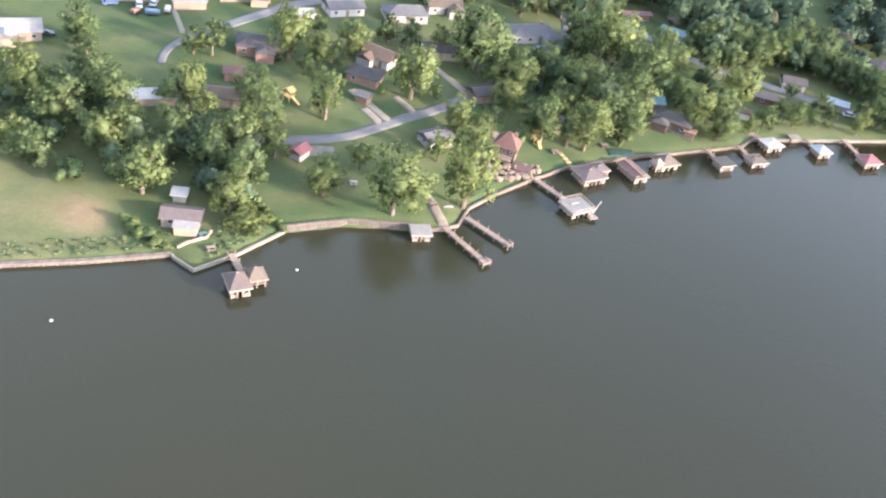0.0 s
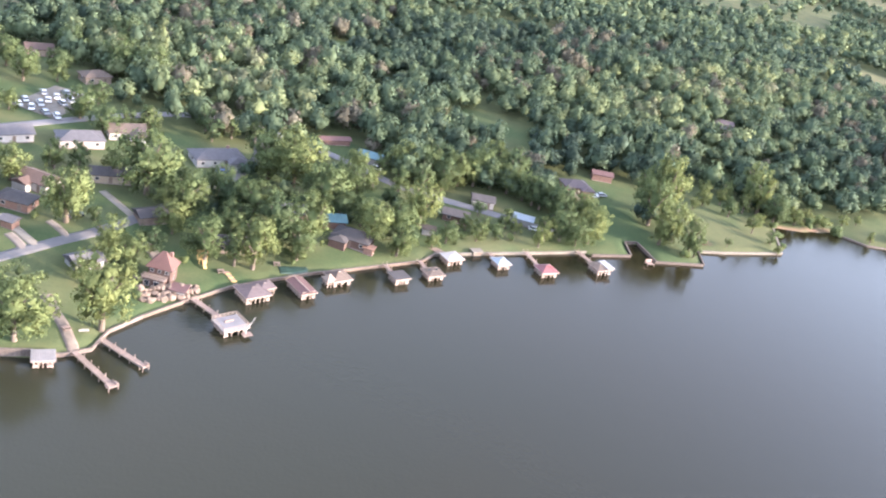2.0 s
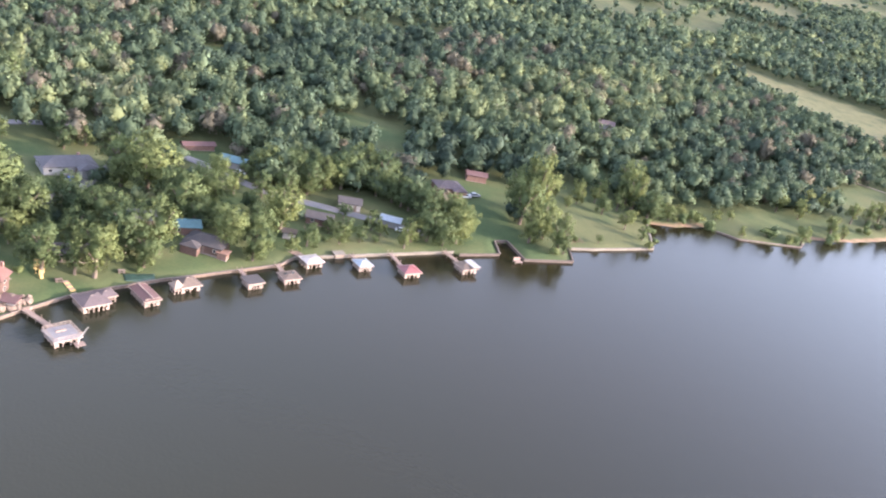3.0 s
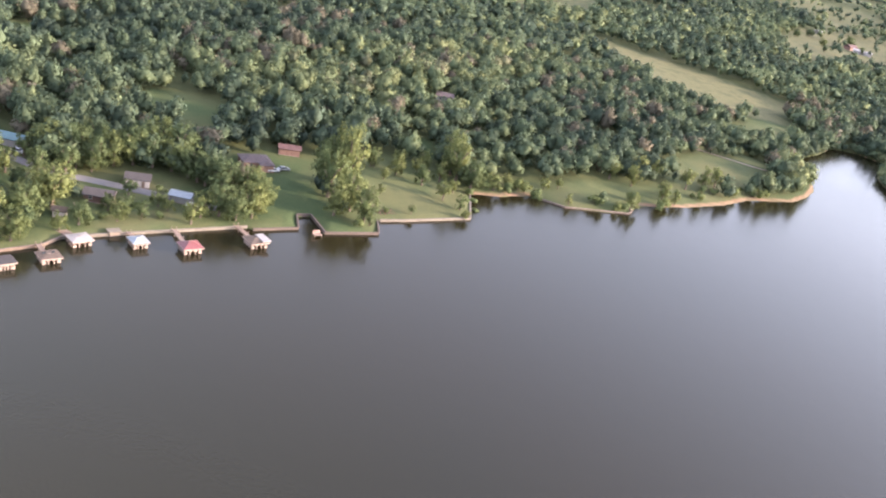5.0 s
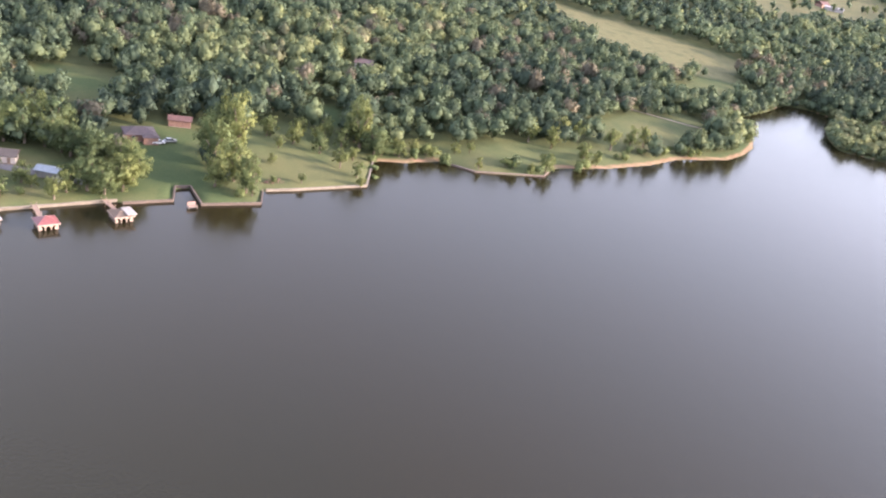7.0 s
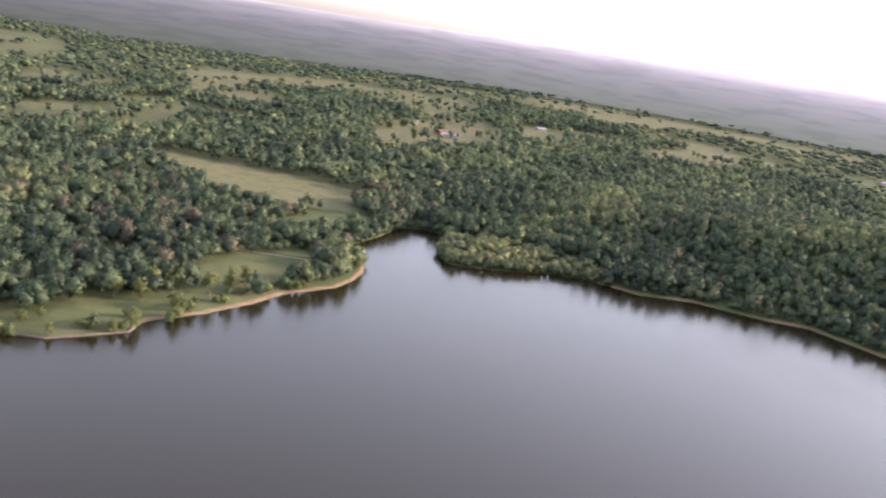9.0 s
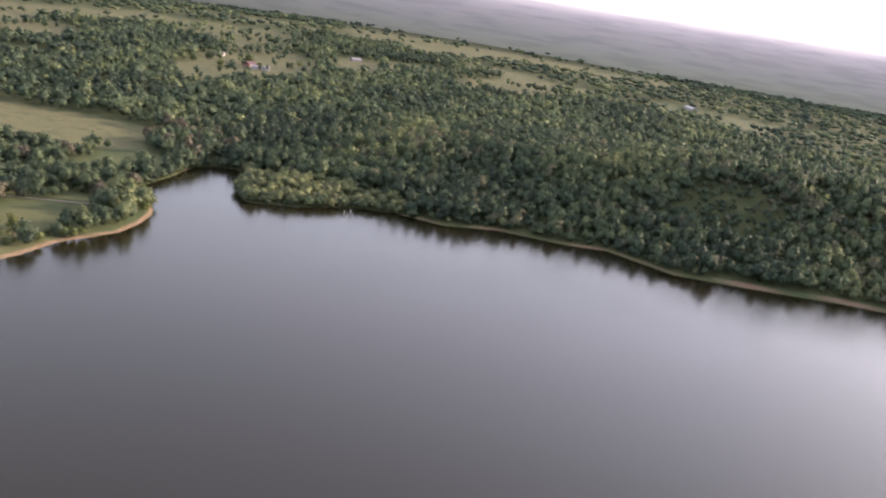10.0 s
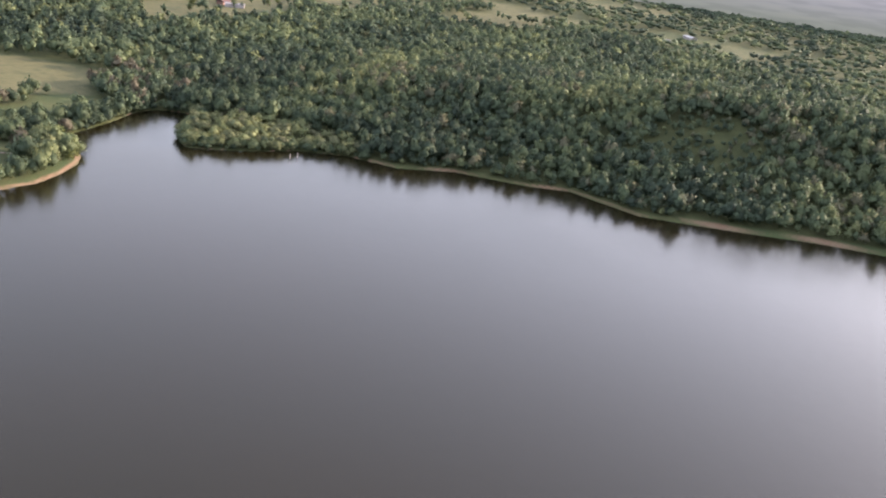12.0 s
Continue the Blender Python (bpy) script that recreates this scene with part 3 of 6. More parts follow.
strip("road_back", [(-99.7, 342.1), (-81.8, 320.9), (-69.8, 306.6), (-61.7, 296.0)], 3.4, ASPHALT, "narrow pale back street between houses", "road")
strip("parking", [(-26.6, 301.5), (-21.6, 313.6), (-17.5, 325.6)], 16, PALE_CONCRETE, "pale concrete parking area", "parking")
strip("track", [(403.1, 419.5), (411.2, 414.4), (424.1, 407.6), (436.3, 401.5), (448.1, 398.6), (463.2, 400.8)], 1.5, worn("sandy_track", (0.24, 0.185, 0.135)), "sandy vehicle track across grass", "track")
strip("lawn_drive", [(20.2, 233.2), (24.2, 227.1), (29.2, 223.0)], 3.0, GRAVEL, "pale gravel drive beside a house", "driveway")


# ---- sea walls ----
def seawall(name, pts, top, mat, label, thick=0.9, panel=2.6, cap=None, lean=0.0, piles=False):
    """A retaining wall of separate panels with a cap, along a shore line (land on the left)."""
    ob = tagged(new(name), label, "retaining wall", kind="structure")
    k = 0
    shared = {}
    for (ax, ay), (bx, by) in zip(pts[:-1], pts[1:]):
        L = math.hypot(bx - ax, by - ay)
        n = max(1, round(L / panel))
        ang = math.degrees(math.atan2(by - ay, bx - ax))
        key = round(L / n, 2)
        if key not in shared:
            bm = bmesh.new()
            v = [bm.verts.new(c) for c in ((0.02, 0, -1.5), (key - 0.02, 0, -1.5), (key - 0.02, thick, -1.5), (0.02, thick, -1.5),
                                           (0.02, lean, top), (key - 0.02, lean, top), (key - 0.02, thick + lean, top), (0.02, thick + lean, top))]
            for f in ((0, 1, 5, 4), (1, 2, 6, 5), (2, 3, 7, 6), (3, 0, 4, 7), (4, 5, 6, 7)):
                bm.faces.new([v[i] for i in f])
            bmesh.ops.recalc_face_normals(bm, faces=bm.faces)
            me = bpy.data.meshes.new("panel")
            bm.to_mesh(me)
            bm.free()
            me.materials.append(mat)
            bm = boxed(-0.05, key + 0.05, lean - 0.12, thick + lean + 0.1, top + 0.003, top + 0.16, 0.03)
            mc = bpy.data.meshes.new("cap")
            bm.to_mesh(mc)
            bm.free()
            mc.materials.append(cap or mat)
            bm = post(bmesh.new(), 0, -0.1, -1.5, top + 0.1, 0.14, 0.12, 6)
            mp = bpy.data.meshes.new("piling")
            bm.to_mesh(mp)
            bm.free()
            mp.materials.append(TIMBER)
            shared[key] = (me, mc, mp)
        for i in range(n):
            x, y = ax + (bx - ax) * i / n, ay + (by - ay) * i / n
            jit = random.uniform(-0.03, 0.03)
            for nm, me in zip(("panel", "cap"), shared[key]):
                p = new(nm, me)
                p.parent = ob
                p.matrix_basis = pose(x, y, jit, 0, 0, ang)
            if piles:
                p = new("piling", shared[key][2])
                p.parent = ob
                p.matrix_basis = pose(x, y, jit, 0, 0, ang)
            k += 1
    return ob


seawall("retaining_wall_west", [(-140, 122.5)] + WEST_SHORE[4:], 0.75, STONE, "low weathered stone sea wall along a rough bank", piles=True)
seawall("retaining_wall_point", [WEST_SHORE[-1]] + POINT_SHORE, 0.78, PALE_CONCRETE, "pale concrete sea wall round a lawn", 0.35)
seawall("retaining_wall_cove", [POINT_SHORE[-1]] + COVE_SHORE[:2], 1.65, PLANK, "tall weathered plank sea wall with a stone cap", 0.5, cap=STONE, lean=0.4)
seawall("retaining_wall_ramp", COVE_SHORE[1:] + LAWN_SHORE[:1], 0.9, STONE, "stone sea wall beside jetties", 0.3, cap=STONE)
seawall("retaining_wall_lawn", LAWN_SHORE, 0.82, BOULDER, "tan stone sea wall below a lawn", 0.3, cap=STONE)
seawall("retaining_wall_east", [LAWN_SHORE[-1]] + EAST_LAWN_SHORE, 0.78, PALE_CONCRETE, "long pale concrete sea wall", 0.55)
seawall("retaining_wall_slip", SPIT_SHORE[1:5], 0.95, PLANK, "dark timber sides of a boat slip", 0.4, 1.6)
seawall("retaining_wall_bank", SPIT_SHORE[:2], 0.8, PLANK, "low dark timber edge of a lawn", 0.35)
seawall("retaining_wall_tip", SPIT_SHORE[4:], 0.8, PLANK, "low dark timber edge round a lawn", 0.35)
seawall("retaining_wall_spit", [(282.7, 330.1), (293.8, 322.0), (324.5, 322.3), (328.6, 326.8)], 0.5, STONE, "low stone edging round a grassy spit", 0.4)
seawall("retaining_wall_meadow", [(206.8, 290.3)] + MEADOW_SHORE, 0.72, PALE_CONCRETE, "pale concrete sea wall below a meadow", 0.5)


# ---- trees ----
def ico(sub=0):
    bm = bmesh.new()
    bmesh.ops.create_icosphere(bm, subdivisions=sub + 1, radius=1.0)
    v = np.array([p.co for p in bm.verts])
    f = np.array([[q.index for q in t.verts] for t in bm.faces])
    bm.free()
    return v, f


ICO0 = ico(0)


OCTA = (np.array([(1, 0, 0), (-1, 0, 0), (0, 1, 0), (0, -1, 0), (0, 0, 1), (0, 0, -1)], float), np.array([(0, 2, 4), (2, 1, 4), (1, 3, 4), (3, 0, 4), (2, 0, 5), (1, 2, 5), (3, 1, 5), (0, 3, 5)]))


def unit(v):
    return v / np.maximum(np.linalg.norm(v, axis=-1, keepdims=True), 1e-6)


def crown_arrays(rng, lobes, core, cards, size, squash=1.0, quads=False, loose=1.0, dome=1.0):
    """Leaf sprays over several lobes with a dark core in each; the crown's radius is about 1, its centre at 0."""
    u = unit(rng.normal(size=(lobes, 3)))
    u[:, 2] = np.abs(u[:, 2]) * 0.25 + u[:, 2] * 0.75
    centre = u * rng.uniform(0.45, 0.72, (lobes, 1)) * np.array([1, 1, squash])
    radius = rng.uniform(0.26, 0.46, lobes) * (0.78 if lobes > 16 else 1.0 if lobes > 8 else 1.25)
    centre, radius = centre * dome, radius / dome ** 0.7
    centre[0], radius[0] = (0, 0, 0.1), 0.55 / dome ** 0.5
    bv, bf = core
    V, F, N, n = [], [], [], 0
    for c, r in zip(centre, radius):
        N.append(unit(bv + 0.45 * unit(c + 1e-3)))
        V.append(bv * (1 + 0.3 * rng.uniform(-1, 1, (len(bv), 1))) * r * 0.8 + c)
        F.append(bf + n)
        n += len(bv)
    pick = rng.choice(lobes, cards, p=radius ** 2 / np.sum(radius ** 2))
    out = unit(rng.normal(size=(cards, 3)) + 0.7 * unit(centre[pick] + 1e-3) + np.array([0, 0, 0.15]))
    pos = centre[pick] + out * (radius[pick] * (1 + loose * rng.uniform(-0.16, 0.2, cards)))[:, None]
    normal = unit(out + 0.55 * rng.normal(size=(cards, 3)))
    a = unit(np.cross(normal, rng.normal(size=(cards, 3))))
    b = np.cross(normal, a)
    s = (size * rng.uniform(0.6, 1.5, cards))[:, None]
    if quads:
        V.append(np.stack([pos - a * s, pos - b * s * 0.6, pos + a * s, pos + b * s * 0.6], 1).reshape(-1, 3))
        k = np.arange(cards)[:, None, None] * 4 + np.array([[0, 1, 2], [0, 2, 3]])[None]
    else:
        V.append(np.stack([pos - a * s, pos + a * s * 0.7 - b * s * 0.8, pos + a * s * 0.5 + b * s * 0.9], 1).reshape(-1, 3))
        k = np.arange(cards)[:, None, None] * 3 + np.array([[0, 1, 2]])[None]
    F.append(k.reshape(-1, 3) + n)
    corners = 4 if quads else 3
    N.append(np.repeat(unit(out + 0.35 * unit(centre[pick] + 1e-3) + 0.42 * loose * rng.normal(size=(cards, 3))), corners, axis=0))
    return np.concatenate(V), np.concatenate(F), np.concatenate(N)


def crown_fine(rng, lobes, cards, size, squash=1.0):
    """A near tree's crown: many small boughs of leaf sprays, shaded as one rounded mass with a broken outline."""
    u = unit(rng.normal(size=(lobes, 3)))
    u[:, 2] = u[:, 2] * 0.86 + 0.07
    centre = u * rng.uniform(0.2, 0.86, (lobes, 1)) ** 0.7 * np.array([0.92, 0.92, squash])
    radius = rng.uniform(0.13, 0.27, lobes)
    ov, of = OCTA
    V, F, N = [ICO0[0] * np.array([0.3, 0.3, 0.36])], [ICO0[1]], [ICO0[0]]
    n = len(ICO0[0])
    for c, q in zip(centre, radius):
        V.append(ov * q * 0.55 * rng.uniform(0.7, 1.2, (6, 1)) + c)
        N.append(unit(ov * 0.5 + unit(c + 1e-3)))
        F.append(of + n)
        n += 6
    pick = rng.choice(lobes, cards, p=radius ** 1.6 / np.sum(radius ** 1.6))
    whole = unit(centre[pick] + 1e-3)
    out = unit(rng.normal(size=(cards, 3)) + 0.75 * whole + np.array([0, 0, 0.2]))
    pos = centre[pick] + out * (radius[pick] * rng.uniform(0.72, 1.25, cards))[:, None]
    normal = unit(out + 0.8 * rng.normal(size=(cards, 3)))
    a = unit(np.cross(normal, rng.normal(size=(cards, 3))))
    b = np.cross(normal, a)
    s = (size * rng.uniform(0.55, 1.5, cards))[:, None]
    V.append(np.stack([pos - a * s, pos - b * s * 0.55, pos + a * s, pos + b * s * 0.55], 1).reshape(-1, 3))
    k = np.arange(cards)[:, None, None] * 4 + np.array([[0, 1, 2], [0, 2, 3]])[None]
    F.append(k.reshape(-1, 3) + n)
    N.append(np.repeat(unit(0.55 * out + 0.6 * whole + 0.45 * rng.normal(size=(cards, 3))), 4, axis=0))
    return np.concatenate(V), np.concatenate(F), np.concatenate(N)


def tree_meshes(seed, lobes=14, cards=1500, squash=1.0, size=0.054, fine=False):
    rng = np.random.default_rng(seed)
    v, f, nrm = crown_fine(rng, lobes, cards, size, squash) if fine else crown_arrays(rng, lobes, ICO0, cards, size, squash, True)
    crown = link_mesh("crown", v, f, LEAF, normals=nrm)
    me = crown.data
    bpy.data.objects.remove(crown)
    bm = bmesh.new()
    post(bm, 0, 0, -0.08, 0, 0.055, 0.03, 8, top=(0.01, 0.02, 0.5))
    for k in range(5):
        a = k * 1.26 + rng.uniform(-0.4, 0.4)
        post(bm, 0.005, 0.01, 0.28 + 0.05 * k, 0, 0.022, 0.008, 6, top=(0.26 * math.cos(a), 0.26 * math.sin(a), 0.58 + 0.06 * k))
    tm = bpy.data.meshes.new("trunk")
    bm.to_mesh(tm)
    bm.free()
    tm.materials.append(BARK)
    return me, tm


TREE_KINDS = [tree_meshes(100 + i, 48 + 7 * (i % 4), 2600, (1.0, 1.12, 0.9)[i % 3], 0.04, True) for i in range(8)]
SMALL_KINDS = [tree_meshes(200 + i, 26 + 4 * (i % 3), 950, (1.0, 1.1, 0.92)[i % 3], 0.058, True) for i in range(7)]
TREE_COUNT = [0]


def tree(x, y, h, r, label, group, name="tree", tint=None):
    k = TREE_COUNT[0]
    TREE_COUNT[0] += 1
    kinds = TREE_KINDS if r > 4.4 else SMALL_KINDS
    cm, tm = kinds[(k * 5 + 2) % len(kinds)]
    ob = root(name, x, y, height(x, y) - 0.1, (k * 77) % 360, label, "tree", group)
    c = new("crown", cm)
    c.parent = ob
    c.matrix_basis = Matrix.Translation((0, 0, h * 0.52)) @ Matrix.Diagonal((r * 1.15, r * 1.15, h * 0.55, 1))
    wild = (k * 0.618) % 1.0
    c.color = (tint if tint is not None else 0.25 + 0.62 * wild, 0, 0, 1)
    t = new("trunk", tm)
    t.parent = ob
    t.matrix_basis = Matrix.Diagonal((h * 0.8, h * 0.8, h, 1))
    return ob


WEST_TREES = [(-92.0, 231.6, 12, 5.8), (-96.0, 204.1, 13, 6.1), (-82.0, 191.0, 12, 5.8), (-81.1, 175.8, 11, 5.2), (-88.0, 179.9, 10, 4.6), (-72.0, 202.0, 13, 5.9), (-81.0, 212.2, 12, 5.4), (-56.0, 173.6, 14, 6.5), (-35.0, 181.5, 13, 5), (-36.0, 172.4, 10, 4.6), (-35.9, 206.7, 12, 5.8), (-44.0, 185.6, 12, 5.4)]
WEST_TREES_BACK = [(-55.0, 193.7, 11, 4.9), (-50.9, 203.7, 9, 4.4), (-69.0, 185.9, 12, 5.6), (-83.0, 201.0, 12, 5.7), (-91.0, 201.0, 12, 5.7), (-66.0, 193.8, 10, 4.7), (-55.0, 186.7, 9, 4.1), (-39.9, 195.6, 12, 5.6), (-40.9, 216.9, 11, 5.2), (-55.9, 209.9, 14, 4.9), (-61.9, 237.3, 8, 3.9), (-56.8, 245.3, 8, 3.7), (-30.9, 196.5, 9, 4.2)]
VILLAGE_TREES = [(0.2, 182.6, 17, 8.1), (16.8, 192.3, 20, 7.3), (-16.9, 185.4, 11, 5.1), (-21.8, 216.7, 14, 4.6), (-36.8, 244.1, 16, 6.2), (-0.8, 235.4, 18, 6.6), (16.3, 258.5, 21, 9.8), (12.2, 222.3, 12, 4.8), (18.2, 220.2, 10, 4.5), (-27.8, 242.9, 10, 4.6), (-19.7, 252.9, 11, 5), (-10.6, 264.0, 9, 4.3), (-9.9, 198.3, 8, 3.9), (9.1, 209.2, 9, 4.1), (5.4, 265.6, 9, 4.3), (-31.7, 258.2, 9, 4.3)]
LAWN_TREES = [(36.2, 228.9, 15, 5.9), (26.2, 240.1, 10, 4.8), (29.2, 250.1, 13, 5.8), (42.2, 244.9, 11, 5), (49.2, 230.8, 16, 6), (47.2, 254.9, 15, 6.8), (55.1, 244.7, 17, 7.3), (64.1, 247.6, 17, 7.1), (68.2, 269.6, 16, 7.6), (58.3, 280.8, 20, 9.2), (50.3, 284.0, 16, 7.4), (36.3, 264.1, 11, 4.9), (83.1, 256.3, 14, 6.6)]
LAWN_TREES_EAST = [(92.1, 264.1, 13, 6.2), (100.0, 274.0, 16, 6), (91.0, 251.2, 10, 4.9), (94.2, 293.2, 10, 4), (96.2, 309.1, 12, 5.4), (89.2, 306.3, 8, 3.7), (108.0, 265.0, 9, 4.1), (118.8, 269.6, 7, 3.4), (125.8, 272.5, 6, 2.9), (140.7, 272.4, 8, 3.6), (79.2, 284.5, 11, 5.3), (102.2, 297.1, 11, 4.4), (103.0, 260.0, 6, 2.9)]
GROVE_TREES = [(111.0, 303.3, 12, 5.0), (116.9, 308.3, 13, 5.5), (123.0, 310.6, 14, 5.9), (129.3, 310.5, 13, 5.5), (135.7, 309.2, 12, 5.0), (141.1, 305.6, 11, 4.6), (146.5, 300.8, 11, 4.6), (150.9, 296.4, 10, 4.2), (138.5, 318.3, 14, 5.9), (131.0, 321.4, 14, 5.9), (104.6, 309.6, 13, 5.5), (111.2, 316.4, 13, 5.5)]
EAST_TREES = [(154.9, 277.9, 11, 5.2), (160.4, 281.0, 12, 5.4), (163.6, 288.0, 12, 5.2), (149.8, 280.0, 13, 5.4), (143.8, 277.8, 9, 3.8), (121.0, 273.9, 7, 3.2), (152.0, 297.0, 13, 6.0), (160.0, 296.0, 13, 5.6), (144.0, 303.0, 12, 5.5), (189.5, 289.2, 13, 5.2), (199.3, 285.4, 13, 4.5), (201.2, 283.4, 7, 2.6), (196.0, 294.0, 15, 4.8), (190.0, 304.0, 19, 6.4), (197.5, 312.0, 25, 7.0), (192.0, 315.0, 20, 6.0), (230.8, 323.7, 9, 3.9), (236.6, 312.7, 8, 3.4), (241.6, 305.7, 6, 2.9), (253.1, 328.5, 13, 5.4), (264.1, 330.5, 7, 3.3), (219.9, 297.2, 4, 1.6), (222.0, 331.0, 8, 3.6), (248.0, 341.0, 13, 5.2), (257.0, 331.0, 9, 3.8), (212.0, 334.0, 7, 3.0)]
STREET_TREES = [(-2.6, 293.0, 10, 4.8), (10.5, 300.9, 9, 4.2), (-11.6, 302.4, 11, 5), (27.5, 312.6, 9, 4), (36.5, 310.4, 9, 4.4), (44.5, 310.3, 8, 3.6), (30.5, 304.5, 8, 3.9), (47.4, 293.1, 10, 4.7), (74.3, 288.6, 10, 4.5), (97.2, 314.1, 8, 3.7), (102.2, 311.1, 6, 2.8), (105.2, 302.1, 7, 2.8), (110.1, 301.0, 7, 2.8), (91.1, 281.2, 8, 3.7), (85.2, 292.4, 9, 4.2), (101.1, 283.1, 8, 3.7), (27.3, 258.2, 11, 5.1), (22.3, 252.3, 10, 4.7), (-3.6, 264.8, 10, 3.9), (66.2, 272.6, 11, 5.3), (80.2, 265.5, 10, 4.6)]
NORTH_TREES = [(-56.7, 294.9, 11, 5.3), (-49.6, 299.0, 8, 3.9), (-42.6, 303.0, 11, 5.1), (-36.6, 295.6, 11, 4.2), (-32.6, 299.6, 8, 3.3), (-8.5, 316.4, 9, 4.4), (-51.6, 329.3, 11, 5.0), (-35.6, 328.0, 12, 5.4), (-27.5, 342.0, 10, 4.7), (-67.7, 319.6, 8, 3.7), (3.5, 300.0, 8, 3.7), (9.5, 306.0, 8, 3.7), (-56.9, 238.2, 9, 4.4), (-29.7, 250.0, 5, 2.4), (-72.8, 313.9, 5, 2.5), (-25.5, 332.8, 9, 4.1), (-70.8, 292.1, 6, 2.7), (-11.6, 266.1, 6, 2.8), (-8.4, 350.8, 15, 7), (-11.3, 381.1, 15, 7.2), (4.6, 347.4, 15, 7), (-56.5, 354.9, 13, 6), (-63.6, 341.9, 12, 5.6), (-79.7, 333.0, 11, 5), (-89.8, 303.7, 12, 5.5), (-99.8, 277.9, 11, 5), (-27.4, 365.1, 12, 5.7), (-70.6, 353.7, 10, 4.6), (-44.5, 340.5, 11, 5), (-81.8, 303.8, 9, 4.5)]
FILL_TREES = [(-26.8, 231.8, 7, 3.5), (-23.8, 243.8, 8, 3.9), (-30.8, 236.9, 7, 3.2), (22.2, 229.2, 8, 3.9), (6.2, 237.3, 5, 2.2), (44.2, 230.9, 11, 4.1), (40.3, 257.1, 11, 5.1), (61.1, 239.5, 12, 4.9), (73.2, 266.5, 10, 4.7), (79.3, 300.6, 10, 4.8), (-87.0, 225.5, 8, 3.6), (93.0, 254.1, 9, 4.2)]
POINT_TREES = [(215.1, 323.8, 5, 2.2), (221.2, 328.9, 6, 2.6), (231.5, 334.8, 7, 3), (240.6, 331.8, 8, 3.4), (235.7, 341.5, 9, 3.6), (225.6, 340.8, 7, 3), (213.4, 334.3, 8, 3.5), (243.5, 322.0, 6, 2.6), (211.2, 310.9, 4, 1.8), (241.8, 298.8, 5, 1.9), (248.6, 334.6, 19, 5), (256.6, 332.8, 9, 4), (262.8, 332.0, 7, 3.1), (251.2, 350.6, 15, 4.6), (270.9, 334.8, 6, 2.8), (289.6, 337.2, 5, 2.4), (296.4, 338.0, 5, 1.9), (296.1, 324.5, 5, 1.8), (318.5, 324.0, 5, 2.1), (326.5, 326.2, 9, 3.8), (338.7, 350.5, 10, 3.8), (349.6, 339.9, 10, 3.3), (355.6, 338.4, 6, 2.1), (370.7, 355.7, 11, 3.8), (382.5, 359.9, 11, 3.8), (392.4, 364.3, 11, 3.5), (356.0, 360.5, 10, 3.7), (346.2, 359.8, 11, 4), (329.3, 355.0, 11, 4.2), (466.5, 387.9, 5, 2.2), (473.1, 397.3, 7, 2.9), (470.6, 391.4, 6, 2.8), (475.2, 404.7, 9, 3.8), (472.6, 412.9, 10, 4), (476.9, 418.4, 9, 3.6)]
TINTS = {"village trees": (0.66, 0.88), "lawn trees": (0.5, 0.86), "wooded west bank": (0.48, 0.87), "street trees": (0.35, 0.8), "garden trees": (0.3, 0.75), "meadow trees": (0.45, 0.86), "waterside trees": (0.72, 0.88)}
for group, trees, label in (("waterside trees", POINT_TREES, "small sunlit green tree on a grassy point"), ("street trees", STREET_TREES, "leafy green tree beside the village street"), ("street trees", NORTH_TREES, "leafy green tree behind the street houses"), ("garden trees", FILL_TREES, "small green garden tree between houses"), ("wooded west bank", WEST_TREES, "broad green hardwood in a dense lakeside grove"), ("wooded west bank", WEST_TREES_BACK, "leafy green hardwood in a grove beside houses"),
                            ("village trees", VILLAGE_TREES, "tall sunlit green shade tree on a lawn"), ("lawn trees", LAWN_TREES, "spreading green shade tree above a lakeside lawn"),
                            ("lawn trees", LAWN_TREES_EAST, "green shade tree among cottages"), ("street trees", GROVE_TREES, "dense green tree in a grove behind a street"), ("meadow trees", EAST_TREES, "green tree standing in a lakeside meadow")):
    for n, (x, y, h, r) in enumerate(trees):
        lo, hi = TINTS.get(group, (0.3, 0.85))
        tree(x, y, h, r, label, group, tint=lo + (hi - lo) * ((n * 0.618 + 0.3) % 1.0))


